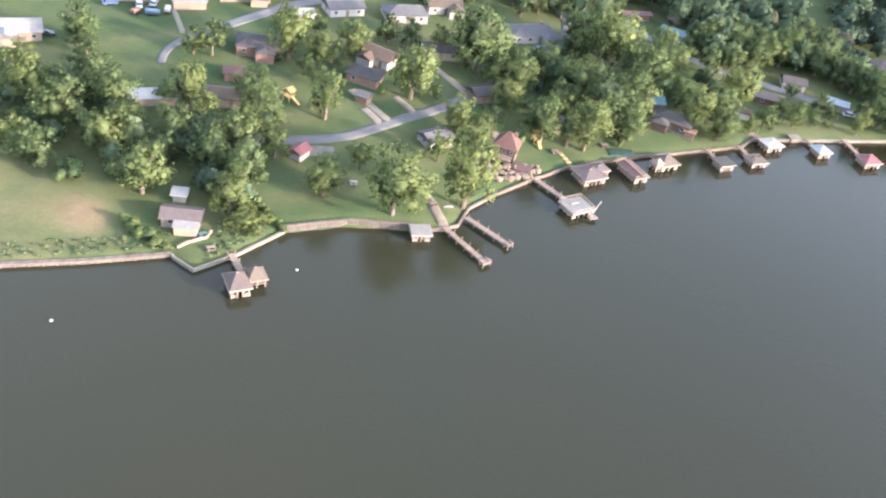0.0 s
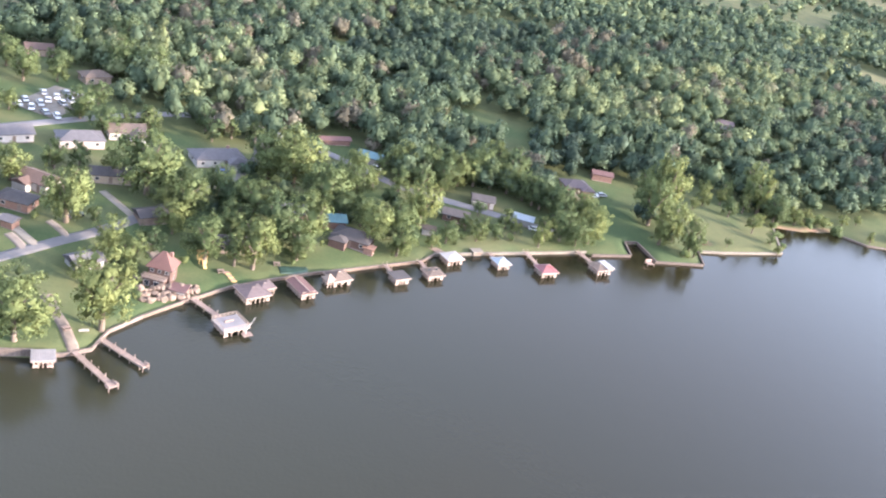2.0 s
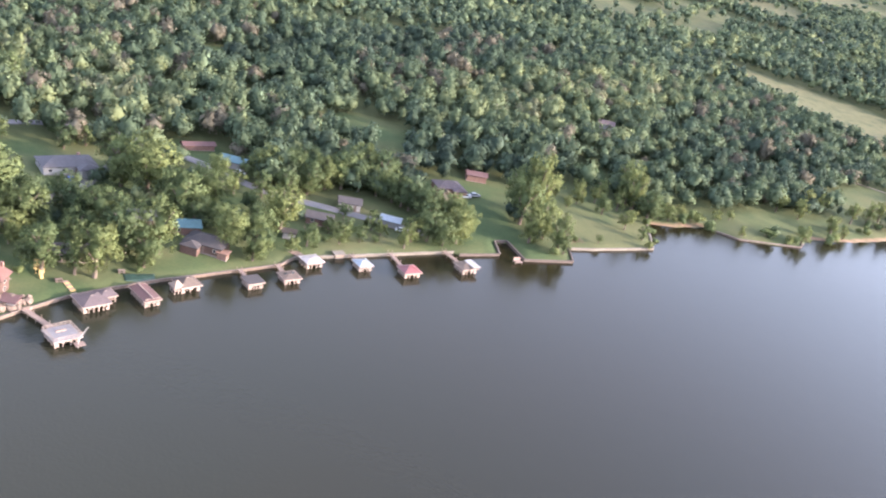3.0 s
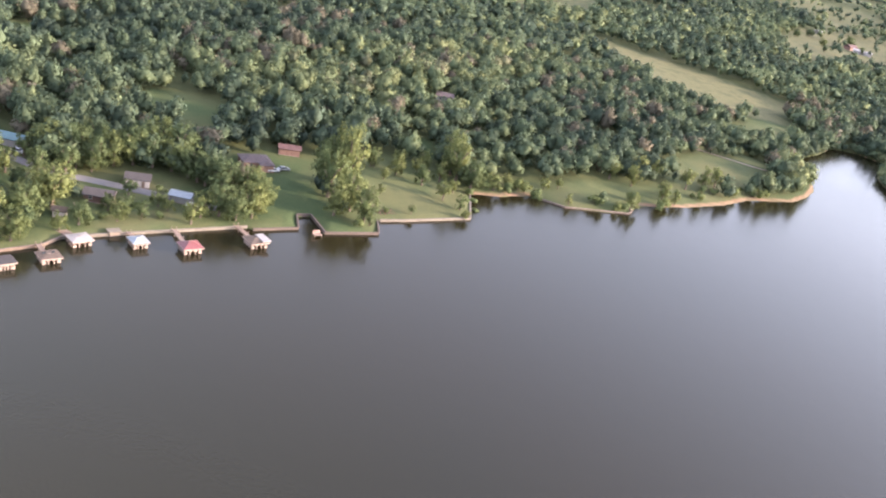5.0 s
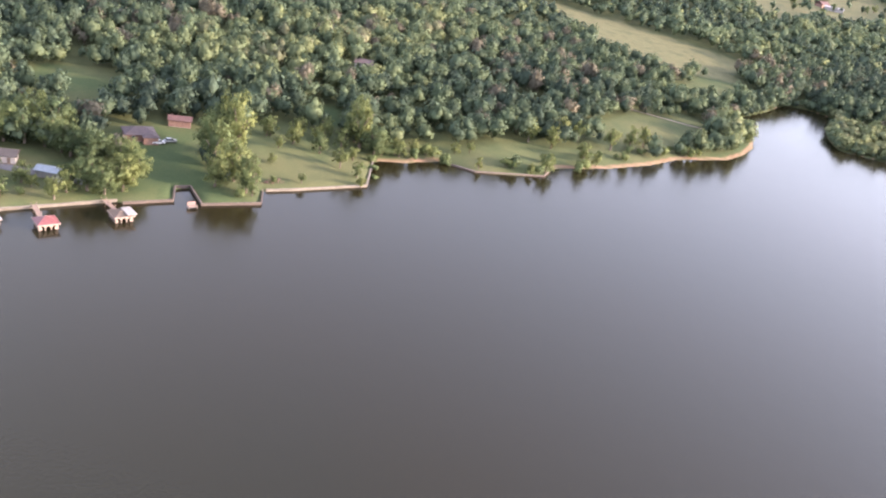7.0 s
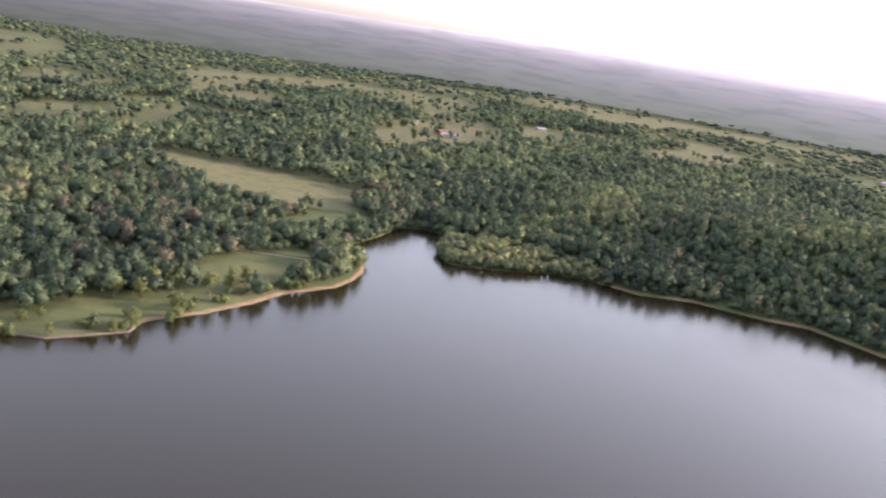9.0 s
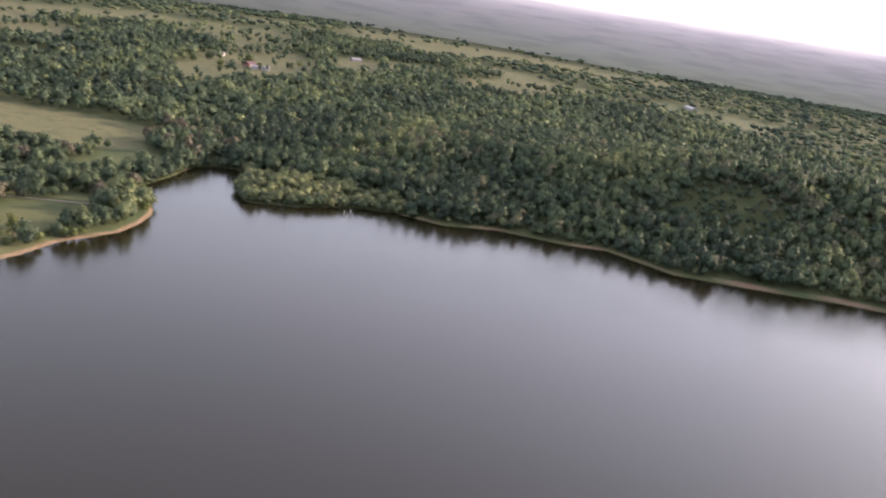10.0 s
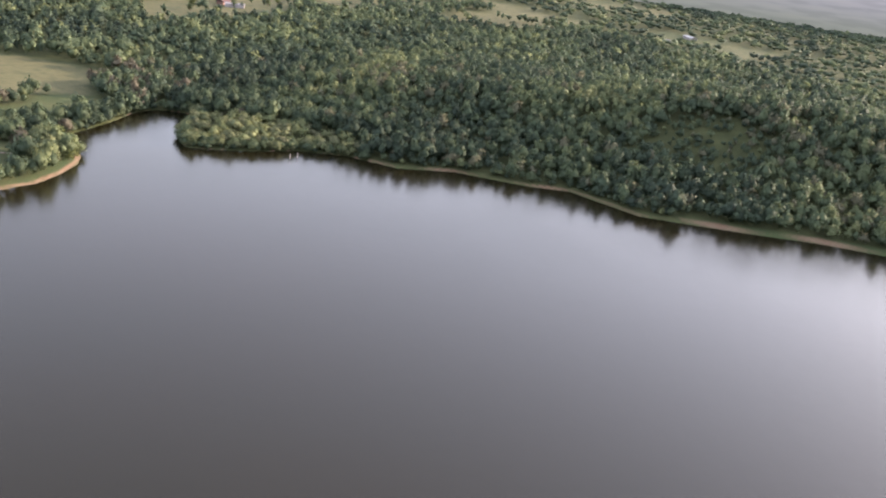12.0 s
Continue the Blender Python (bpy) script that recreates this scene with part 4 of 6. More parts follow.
def woods(name, x, y, h, r, tint, templates, label):
    """Many trees in one mesh of leaf clumps."""
    z = terrain(x, y)
    V, F, A, N, n = [], [], [], [], 0
    pick = np.arange(len(x)) % len(templates)
    for k, (tv, tf, tn) in enumerate(templates):
        i = np.nonzero(pick == k)[0]
        if not len(i):
            continue
        a = RNG.uniform(0, 2 * np.pi, len(i))
        c, s = np.cos(a)[:, None], np.sin(a)[:, None]
        px = (tv[:, 0] * c - tv[:, 1] * s) * r[i, None] + x[i, None]
        py = (tv[:, 0] * s + tv[:, 1] * c) * r[i, None] + y[i, None]
        pz = tv[None, :, 2] * (h[i] * 0.5)[:, None] + (z[i] + h[i] * 0.5)[:, None]
        V.append(np.stack([px, py, pz], -1).reshape(-1, 3))
        N.append(np.stack([tn[:, 0] * c - tn[:, 1] * s, tn[:, 0] * s + tn[:, 1] * c, np.broadcast_to(tn[None, :, 2], px.shape)], -1).reshape(-1, 3))
        F.append((tf[None] + (np.arange(len(i)) * len(tv))[:, None, None]).reshape(-1, 3) + n)
        A.append(np.repeat(tint[i], len(tv)))
        n += len(i) * len(tv)
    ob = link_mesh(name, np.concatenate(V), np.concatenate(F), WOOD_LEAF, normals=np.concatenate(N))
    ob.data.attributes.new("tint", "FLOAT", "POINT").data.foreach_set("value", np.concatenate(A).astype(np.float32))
    return tagged(ob, label, "woodland", kind="stuff")


SHRUB_KINDS = [tree_meshes(300 + i, 6, 230, 1.0, 0.13) for i in range(4)]


def scatter(x0, x1, y0, y1, pitch, keep):
    gx, gy = np.meshgrid(np.arange(x0, x1, pitch), np.arange(y0, y1, pitch))
    gx = gx + RNG.uniform(-0.62, 0.62, gx.shape) * pitch
    gy = gy + RNG.uniform(-0.62, 0.62, gy.shape) * pitch
    x, y = gx.ravel(), gy.ravel()
    ok = keep(x, y)
    return x[ok], y[ok]


def patchy(x, y):
    """Stands of different kinds: slow waves of tint over the woods."""
    return 0.5 + 0.25 * np.sin(x / 37 + 1.7 * np.sin(y / 53)) + 0.25 * np.sin(y / 29 - x / 71 + 2)


_rt = np.random.default_rng(31)
NEAR_T = [crown_arrays(_rt, 6 + i % 4, OCTA, 110, 0.145, (0.95, 1.12, 1.0)[i % 3], loose=0.7, dome=0.72) for i in range(9)]
BANK_T = [crown_arrays(_rt, 5 + i % 3, OCTA, 60, 0.17, (0.9, 1.1)[i % 2], loose=0.9, dome=0.75) for i in range(8)]
MID_T = [crown_arrays(_rt, 3, OCTA, 16, 0.26, (0.9, 1.05)[i % 2], loose=0.5, dome=0.8) for i in range(6)]
FAR_T = [crown_arrays(_rt, 4, OCTA, 8, 0.2, 0.9, loose=0.4) for i in range(6)]


def wooded(x, y, margin):
    d = inland(x, y)
    ok = (d > margin) & (inland(x, y, VILLAGE) < -2)
    ok &= (RNG.random(x.shape) < 0.88) & ((y < 600) | (x > 40)) & ((y < 360) | (x > -60)) & (y > (x - 232) * 0.2 - 70)
    for (ax, ay), (bx, by) in zip(STREET[:-1], STREET[1:]):
        k = np.clip(((x - ax) * (bx - ax) + (y - ay) * (by - ay)) / ((bx - ax) ** 2 + (by - ay) ** 2), 0, 1)
        ok &= np.hypot(x - ax - k * (bx - ax), y - ay - k * (by - ay)) > 4.2
    hedge = (y > 690) & ((np.abs(np.sin((0.55 * x - 0.83 * y) / 48 + np.sin(x / 90))) < 0.13) & (RNG.random(x.shape) < 0.8) | (RNG.random(x.shape) < 0.05))
    ok[ok] &= (openness(x[ok], y[ok])[0] < 0.5) | hedge[ok]
    return ok


def grow(name, box_, pitch, templates, hmin, hmax, label, keep=None, slim=0.4, fill=0.95):
    x, y = scatter(*box_, pitch, lambda a, b: wooded(a, b, np.where((a > 610) & (a < 860), np.where(a > 690, 7.5, 5.5), np.where(a > 484, 1.2, 4.0))) & (keep(a, b) if keep else True))
    n = len(x)
    h = hmin + (hmax - hmin) * RNG.beta(1.3, 1.6, n) * (0.72 + 0.28 * (1 + np.sin(x / 17 + np.sin(y / 23) * 2) * np.sin(y / 13 + 1)))
    r = np.clip(h * slim * RNG.uniform(0.7, 1.35, n), pitch * 0.36, pitch * fill)
    tint = np.clip(0.48 * RNG.random(n) + 0.6 * patchy(x, y) - 0.1 + RNG.normal(0, 0.06, n), 0, 0.9)
    tint = np.where(RNG.random(n) < 0.05 + 0.16 * (patchy(y + 40, x) > 0.72), 0.97, tint)
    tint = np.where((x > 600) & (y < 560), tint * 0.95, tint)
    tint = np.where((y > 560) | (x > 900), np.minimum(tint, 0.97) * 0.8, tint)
    scrub = hill(x, y, 775, 228, 30) > 0.5
    h, r = np.where(scrub, h * 0.55, h), np.where(scrub, r * 0.62, r)
    low = inland(x, y, POINT_WOOD) > 0
    tint = np.where(low, 0.82 + 0.08 * RNG.random(n), tint)
    h, r = np.where(low, h * 0.62, h), np.where(low, r * 0.9, r)
    return woods(name, x, y, h, r, tint, templates, label)


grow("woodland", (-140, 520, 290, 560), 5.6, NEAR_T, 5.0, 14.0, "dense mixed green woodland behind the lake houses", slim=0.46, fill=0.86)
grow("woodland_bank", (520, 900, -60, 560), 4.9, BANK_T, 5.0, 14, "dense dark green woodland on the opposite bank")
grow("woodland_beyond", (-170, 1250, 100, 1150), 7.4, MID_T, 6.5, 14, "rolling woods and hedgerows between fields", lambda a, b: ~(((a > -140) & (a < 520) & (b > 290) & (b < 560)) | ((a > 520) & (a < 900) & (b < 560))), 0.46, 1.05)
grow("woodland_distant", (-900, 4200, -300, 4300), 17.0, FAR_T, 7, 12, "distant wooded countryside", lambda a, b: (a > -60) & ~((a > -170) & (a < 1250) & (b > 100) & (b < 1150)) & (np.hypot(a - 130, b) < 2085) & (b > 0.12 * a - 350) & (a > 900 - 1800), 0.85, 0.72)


def infill(name, zone, box_, pitch, hmin, hmax, yards, label):
    """Small trees and tall bushes under and between the large ones."""
    x, y = scatter(*box_, pitch, lambda a, b: inland(a, b, zone) > 0.5)
    ok = np.ones(x.shape, bool)
    for cx, cy, r in yards:
        ok &= np.hypot(x - cx, y - cy) > r
    x, y = x[ok], y[ok]
    n = len(x)
    h = RNG.uniform(hmin, hmax, n)
    woods(name, x, y, h, h * RNG.uniform(0.36, 0.5, n), np.clip(RNG.normal(0.42, 0.2, n), 0, 0.9), NEAR_T, label)


def fringe(name, x0, x1, y0, y1, pitch, reach, hmin, hmax, label):
    """Bushes and saplings leaning out over the water's edge."""
    x, y = scatter(x0, x1, y0, y1, pitch, lambda a, b: (inland(a, b) > 0.2) & (inland(a, b) < reach) & ~((a > 690) & (a < 860) & (inland(a, b) < 6.5)) & ~((a > 610) & (a < 690) & (inland(a, b) < 4.6)))
    n = len(x)
    h = RNG.uniform(hmin, hmax, n)
    woods(name, x, y, h, h * RNG.uniform(0.45, 0.7, n), np.clip(RNG.normal(0.42, 0.2, n) + 0.3 * (inland(x, y, POINT_WOOD) > 0), 0, 0.86), NEAR_T, label)


def weeds(name, x0, x1, y0, y1, pitch, keep, label):
    x, y = scatter(x0, x1, y0, y1, pitch, keep)
    n = len(x)
    h = RNG.uniform(0.2, 0.8, n)
    woods(name, x, y, h, h * RNG.uniform(0.8, 1.5, n), np.clip(RNG.normal(0.68, 0.16, n), 0.3, 0.95), MID_T, label)


weeds("grass_tufts_bank", -120, -46, 120, 172, 1.15, lambda a, b: (inland(a, b) > 1.6) & (inland(a, b) < 7) & (RNG.random(a.shape) < 0.7), "rough yellow-green weeds above a stone sea wall")
weeds("grass_tufts_point", -37, -23, 157, 180, 1.1, lambda a, b: (inland(a, b) > 1.5) & (b < 147 + (a + 23) * -1.0 + 18) & (RNG.random(a.shape) < 0.75), "tall rough weeds beside a boundary hedge")
fringe("woodland_fringe", 476, 800, 10, 500, 2.6, 6.5, 2.5, 6.5, "dark green bushes crowding the water's edge")


infill("woodland_grove", GROVE, (-115, -25, 165, 220), 7.5, 4, 9, [(-65.5, 210.0, 8), (-48.4, 216.5, 7), (-48.0, 174.5, 4), (-45.0, 166.4, 6)], "dense green understorey of a lakeside grove")
infill("woodland_thicket", THICKET, (19.9, 114.7, 238, 302), 10.0, 4, 8, [(33.4, 289.3, 10), (41.7, 238.9, 6), (58.2, 262.7, 7), (77.6, 254.9, 9), (70.7, 262.6, 6), (48.4, 291.1, 5), (30.3, 266.2, 5), (36.3, 279.1, 6)], "green understorey between shade trees and cottages")


# ---- houses ----
def roof_bm(kind, L, W, z, pitch, over=0.5, thick=0.18):
    """Gable, hip, pyramid, shed or flat roof over a plan L by W whose eaves lie at z."""
    bm = bmesh.new()
    a, b = L / 2 + over, W / 2 + over
    h = b * pitch
    if kind == "flat":
        box(bm, -a, a, -b, b, z, z + 0.28, 0.05)
        return bm
    e = [(-a, -b, z), (a, -b, z), (a, b, z), (-a, b, z)]
    if kind == "gable":
        r = [(-a, 0, z + h), (a, 0, z + h)]
    elif kind == "hip":
        r = [(-max(a - b, 0.3), 0, z + h), (max(a - b, 0.3), 0, z + h)]
    elif kind == "shed":
        r = [(-a, b - 0.01, z + h * 0.7), (a, b - 0.01, z + h * 0.7)]
    else:
        r = [(-0.2, 0, z + h), (0.2, 0, z + h)]
    lo = [bm.verts.new(p) for p in e + r]
    up = [bm.verts.new((p[0], p[1], p[2] + thick)) for p in e + r]
    for vs, flip in ((up, False), (lo, True)):
        for f in ((0, 1, 5, 4), (2, 3, 4, 5), (1, 2, 5), (3, 0, 4)):
            bm.faces.new([vs[i] for i in (reversed(f) if flip else f)])
    for i in range(4):
        j = (i + 1) % 4
        bm.faces.new([lo[i], lo[j], up[j], up[i]])
    return bm


def window(parent, x, y, z, w, h, side):
    """side: 0 front (-y), 1 right (+x), 2 back (+y), 3 left (-x)."""
    fr = bmesh.new()
    for x0, x1, z0, z1 in ((-w / 2, w / 2, -h / 2, -h / 2 + 0.12), (-w / 2, w / 2, h / 2 - 0.12, h / 2), (-w / 2, -w / 2 + 0.12, -h / 2 + 0.12, h / 2 - 0.12), (w / 2 - 0.12, w / 2, -h / 2 + 0.12, h / 2 - 0.12)):
        box(fr, x0, x1, -0.07, 0.02, z0, z1)
    f = part("window", fr, WHITE, parent)
    f.matrix_basis = pose(x, y, z, 0, 0, (0, 90, 180, 270)[side])
    part("pane", boxed(-w / 2 + 0.12, w / 2 - 0.12, -0.03, 0.0, -h / 2 + 0.12, h / 2 - 0.12), GLASS, f)


def house(x, y, rot, L, W, H, kind, rmat, wmat, label, pitch=0.42, name="house", category="house", chimney=False, wing=None, windows=True):
    zs = [height(x + dx, y + dy) for dx in (-3, 3) for dy in (-3, 3)]
    L, W, H = L * 0.94, W * 0.94, H * 0.88
    ob = root(name, x, y, sum(zs) / 4 + 0.05, rot, label, category)
    wall = part("wall", boxed(-L / 2, L / 2, -W / 2, W / 2, -1.6, H, 0.03), wmat, ob)
    if kind == "gable":
        h = (W / 2) * pitch
        for s in (-1, 1):
            g = bmesh.new()
            v = [g.verts.new(p) for p in ((s * L / 2, -W / 2, H), (s * L / 2, W / 2, H), (s * L / 2, 0, H + h), (s * (L / 2 - 0.2), -W / 2, H), (s * (L / 2 - 0.2), W / 2, H), (s * (L / 2 - 0.2), 0, H + h))]
            for f in ((0, 1, 2), (5, 4, 3), (0, 2, 5, 3), (1, 4, 5, 2), (0, 3, 4, 1)):
                g.faces.new([v[i] for i in f])
            part("gable", g, wmat, ob)
    roof = part("roof", roof_bm(kind, L, W, H - 0.02, pitch), rmat, ob)
    part("foundation", boxed(-L / 2 - 0.08, L / 2 + 0.08, -W / 2 - 0.08, W / 2 + 0.08, -1.7, 0.05), CONCRETE, ob)
    if windows:
        n = max(2, int(L / 3.6))
        for k in range(n):
            if k != n // 2:
                window(ob, -L / 2 + (k + 0.5) * L / n, -W / 2, 1.4, 1.2, 1.1, 0)
        for side, sx in ((1, L / 2), (3, -L / 2)):
            window(ob, sx, 0, 1.4, 1.1, 1.2, side)
        d = part("door", boxed(-0.5, 0.5, -0.09, 0.02, 0.05, 2.05), DARK_TIMBER, ob, "dark panelled door")
        d.matrix_basis = pose(-L / 2 + (n // 2 + 0.5) * L / n, -W / 2, 0)
    if chimney:
        part("chimney", boxed(L * 0.2, L * 0.2 + 0.9, 0.3, 1.1, H - 0.5, H + W / 2 * pitch + 0.9, 0.03), BRICK, roof, "red brick chimney")
    if wing:
        wx, wl, ww, wk = wing
        part("wing_wall", boxed(wx - wl / 2, wx + wl / 2, -W / 2 - ww, -W / 2 - 0.01, -1.6, H * 0.93), wmat, ob)
        wr = part("wing_roof", roof_bm(wk, ww + 0.6, wl, 0, pitch, 0.4), rmat, ob)
        wr.matrix_basis = pose(wx, -W / 2 - ww / 2 + 0.3, H * 0.93 - 0.02, 0, 0, 90)
    return ob


house(-108.2, 231.9, 25, 13, 9, 2.9, "gable", R_PALE, CREAM, "cream house with a pale grey metal roof on a lawn", wing=(-3, 5, 3, "gable"))
house(-87.9, 264.9, 15, 11, 7, 2.7, "gable", R_GREY, CREAM, "cream house with grey roof behind a cluttered yard")
house(-70.8, 265.3, 20, 10, 6, 2.7, "flat", R_PALE, CREAM, "long low cream flat-roofed house", windows=False)
house(-45.4, 245.8, 8, 13, 9, 2.9, "hip", R_DARK, BRICK, "brick house with a dark hipped roof and cluttered patio", wing=(2, 5, 3, "hip"), chimney=True)
house(-48.5, 228.7, 12, 5.5, 4.5, 2.5, "gable", R_MAROON, ORANGE_BRICK, "small orange brick outbuilding with maroon roof", name="outbuilding", category="outbuilding", windows=False)
house(-48.4, 216.5, 10, 9.5, 6.5, 2.6, "gable", R_TAN, TAN, "tan cottage with a weathered tan roof under trees")
house(-65.5, 210.0, 22, 13, 4.5, 2.4, "shed", R_WHITE, CREAM, "long shed with a pale metal roof among trees", 0.25, "shed", "shed", windows=False)
cabin = house(-45.0, 166.4, 6, 8.6, 5.2, 2.4, "gable", R_MAUVE, CREAM, "cream lakeside cabin with a dark weathered roof and pale porch")
porch = bmesh.new()
_v = [porch.verts.new(p) for p in ((-1.2, -2.3, 2.25), (4.3, -2.3, 2.25), (4.3, -5.2, 1.85), (-1.2, -5.2, 1.85), (-1.2, -2.3, 2.4), (4.3, -2.3, 2.4), (4.3, -5.2, 2.0), (-1.2, -5.2, 2.0))]
for f in ((0, 1, 2, 3), (7, 6, 5, 4), (0, 4, 5, 1), (1, 5, 6, 2), (2, 6, 7, 3), (3, 7, 4, 0)):
    porch.faces.new([_v[i] for i in f])
part("porch_roof", porch, R_PALE, cabin, "pale sheet metal porch roof")
part("porch_wall", boxed(-0.9, 4.0, -4.9, -4.78, -1.2, 1.83), TAN, cabin, "tan boarded porch front")
for _x in (-0.85, 3.95):
    part("porch_side", boxed(_x - 0.06, _x + 0.06, -4.77, -2.35, -1.2, 1.8), TAN, cabin)
part("step", boxed(4.4, 5.4, -4.4, -3.2, -1.2, 0.25, 0.03), STONE, cabin)
house(-47.6, 173.9, 6, 3.0, 2.6, 2.0, "shed", R_WHITE, GREY_WALL, "small grey shed with pale roof behind a cabin", 0.3, "shed", "shed", windows=False)
house(-25.1, 198.8, 65, 4.6, 3.6, 2.2, "gable", R_RED, WHITE, "white shed with a bright red metal roof", 0.5, "shed", "shed", windows=False)
house(-26.6, 279.2, 30, 12, 8, 2.8, "gable", R_GREY, WHITE, "white house with grey roof beside the street")
house(-7.6, 283.5, 22, 14, 8.5, 2.8, "hip", R_GREY, WHITE, "long white house with grey hipped roof")
house(4.0, 295.4, 20, 12, 8, 2.8, "gable", R_TAN, WHITE, "white house with tan roof near the street", wing=(3, 5, 3, "gable"))
house(-11.7, 252.3, -25, 10, 7.5, 2.8, "gable", R_BROWN, WHITE, "white house with a brown gabled roof", wing=(-2, 4.5, 2.5, "gable"))
house(-14.4, 240.1, -14, 9.5, 6.6, 2.7, "hip", R_DARK, ORANGE_BRICK, "orange brick house with a dark hipped roof")
house(-13.2, 228.9, -20, 3.6, 3.4, 2.3, "gable", R_GREY, ORANGE_BRICK, "small brick garage with grey roof at a driveway", 0.4, "garage", "garage", windows=False)
house(5.2, 263.6, 12, 12, 6.5, 2.7, "gable", R_DARK, TAN, "low tan house with dark roof among trees")
house(33.4, 289.3, 25, 17, 9, 2.9, "hip", R_GREY, GREY_WALL, "large house with grey hipped roof and wing", wing=(5, 6, 3, "hip"), chimney=True)
house(7.7, 217.3, 40, 8, 6, 2.5, "gable", R_GREY, GREY_WALL, "grey cottage with a grey roof between trees")
house(19.5, 244.8, 30, 8, 6, 2.4, "gable", R_DARK, DARK_TIMBER, "dark carport at the end of a driveway", 0.35, "carport", "carport", windows=False)
house(72.4, 325.7, 20, 12, 3.4, 2.0, "gable", R_MAROON, BRICK, "long building with a red roof beside the street", 0.45, windows=False)
house(85.3, 315.4, -20, 9, 6, 2.8, "gable", R_TEAL, WHITE, "outbuilding with a teal metal roof beside the street", 0.4, "outbuilding", "outbuilding", windows=False)
house(124.6, 296.4, -5, 8, 6, 2.7, "gable", R_DARK, WHITE, "white cottage with a dark roof in front of woods")
house(138.2, 288.2, -18, 7, 5, 2.4, "gable", R_BLUE, GREY_WALL, "low shed with a pale silvery metal roof below woods", 0.3, "shed", "shed", windows=False)
# tree shade over this house is put into its darker brick colour
house(77.6, 254.9, -20, 12, 8, 2.8, "hip", R_DARK, DARK_BRICK, "dark-roofed brick house behind a lakeside lawn", wing=(-3, 5, 3, "hip"))
house(82.4, 250.1, -20, 3, 2.6, 2.3, "flat", ORANGE_BRICK, ORANGE_BRICK, "small orange brick outhouse on a lawn", name="outhouse", category="outbuilding", windows=False)
house(70.7, 262.6, 10, 9, 6, 2.6, "gable", R_TEAL, BRICK, "brick cottage with teal metal roof under trees")
house(113.2, 282.4, -12, 9, 6, 2.4, "gable", R_DARK, DARK_BRICK, "dark brick cottage with a dark roof")
house(102.6, 269.3, -8, 4, 3, 2.3, "gable", R_TAN, WHITE, "little white garden shed", 0.5, "shed", "shed", windows=False)
house(165.6, 324.0, 10, 11, 8, 2.6, "hip", R_MAUVE, ORANGE_BRICK, "brick house with a faded hipped roof above a lawn", wing=(3, 5, 2.5, "hip"))
house(180.2, 338.1, -6, 8.4, 4.8, 2.8, "gable", R_MAROON, BRICK, "long red-brown barn at the edge of woods", 0.4, "barn", "barn", windows=False)
house(118.0, 262.3, 20, 3.2, 2.0, 1.9, "flat", PALE_CONCRETE, CREAM, "beige storage box beside the sea wall", name="storage_box", category="storage box", windows=False)
house(270.0, 430.0, -15, 9, 6.5, 2.8, "gable", R_MAUVE, GREY_WALL, "small grey house in a woodland clearing")
house(-46.7, 284.6, 32, 8.5, 7, 3.0, "gable", R_BROWN, CREAM, "cream house with a brown gabled roof beside the street", 0.6)
house(-56.7, 276.1, 17, 16, 6.5, 2.7, "hip", R_BROWN, CREAM, "long sunlit cream bungalow with a brown roof", 0.4, wing=(4, 5, 3, "hip"))
house(-69.8, 282.9, 25, 8, 6, 2.6, "gable", R_TAN, CREAM, "small cream house with a tan roof")
house(-59.7, 287.3, 25, 6, 4.5, 2.4, "gable", R_TAN, TAN, "small tan outbuilding behind a bungalow", 0.5, "outbuilding", "outbuilding", windows=False)
house(-60.1, 310.2, 28, 13, 10, 2.8, "hip", R_GREY, GREY_WALL, "large grey house with a broad hipped roof", 0.38)
house(-50.6, 321.2, 20, 6.5, 5, 2.6, "gable", R_TAN, CREAM, "small cream house half hidden by trees")
house(-14.5, 340.3, 35, 10, 7, 2.8, "hip", R_TAN, CREAM, "cream house with a tan roof behind a parking area")
house(-85.8, 327.9, 25, 11, 8, 2.8, "gable", R_MAUVE, CREAM, "cream house with a faded roof beside a back street")
house(-38.5, 360.6, 20, 10, 7, 2.8, "gable", R_BROWN, CREAM, "cream house with brown roof at the edge of woods")
house(-36.7, 269.9, 25, 5, 4.6, 2.4, "gable", R_WHITE, WHITE, "small white garage beside the street", 0.3, "garage", "garage", windows=False)
house(41.7, 238.9, 12, 9, 6, 2.7, "gable", R_DARK, TAN, "tan cottage hidden under shade trees")
house(58.2, 262.7, 5, 11, 7, 2.8, "hip", R_GREY, BRICK, "brick house with a grey roof hidden among trees")
house(851, 835, 20, 15, 9, 3.5, "gable", R_MAROON, BRICK, "red-brown farmhouse standing in a hay field", 0.5, "farmhouse", "house", windows=False)
for fx, fy, fr, fl in ((852, 817, -40, 20), (862, 906, 40, 12), (1396, 599, 55, 26)):
    house(fx, fy, fr, fl, 9, 3.2, "gable", R_WHITE, WHITE, "white farm building in a distant hay field", 0.3, "farm_building", "barn", windows=False)
for fx, fy, fr in ((674, 857, 10), (686, 847, 30), (721, 843, -10), (1106, 781, 10), (1081, 791, 20), (1067, 905, -15), (1085, 871, 15)):
    house(fx, fy, fr, 13, 8, 3, "gable", R_WHITE, WHITE, "distant white farmhouse beside hedgerows", 0.4, "farmhouse", "house", windows=False)


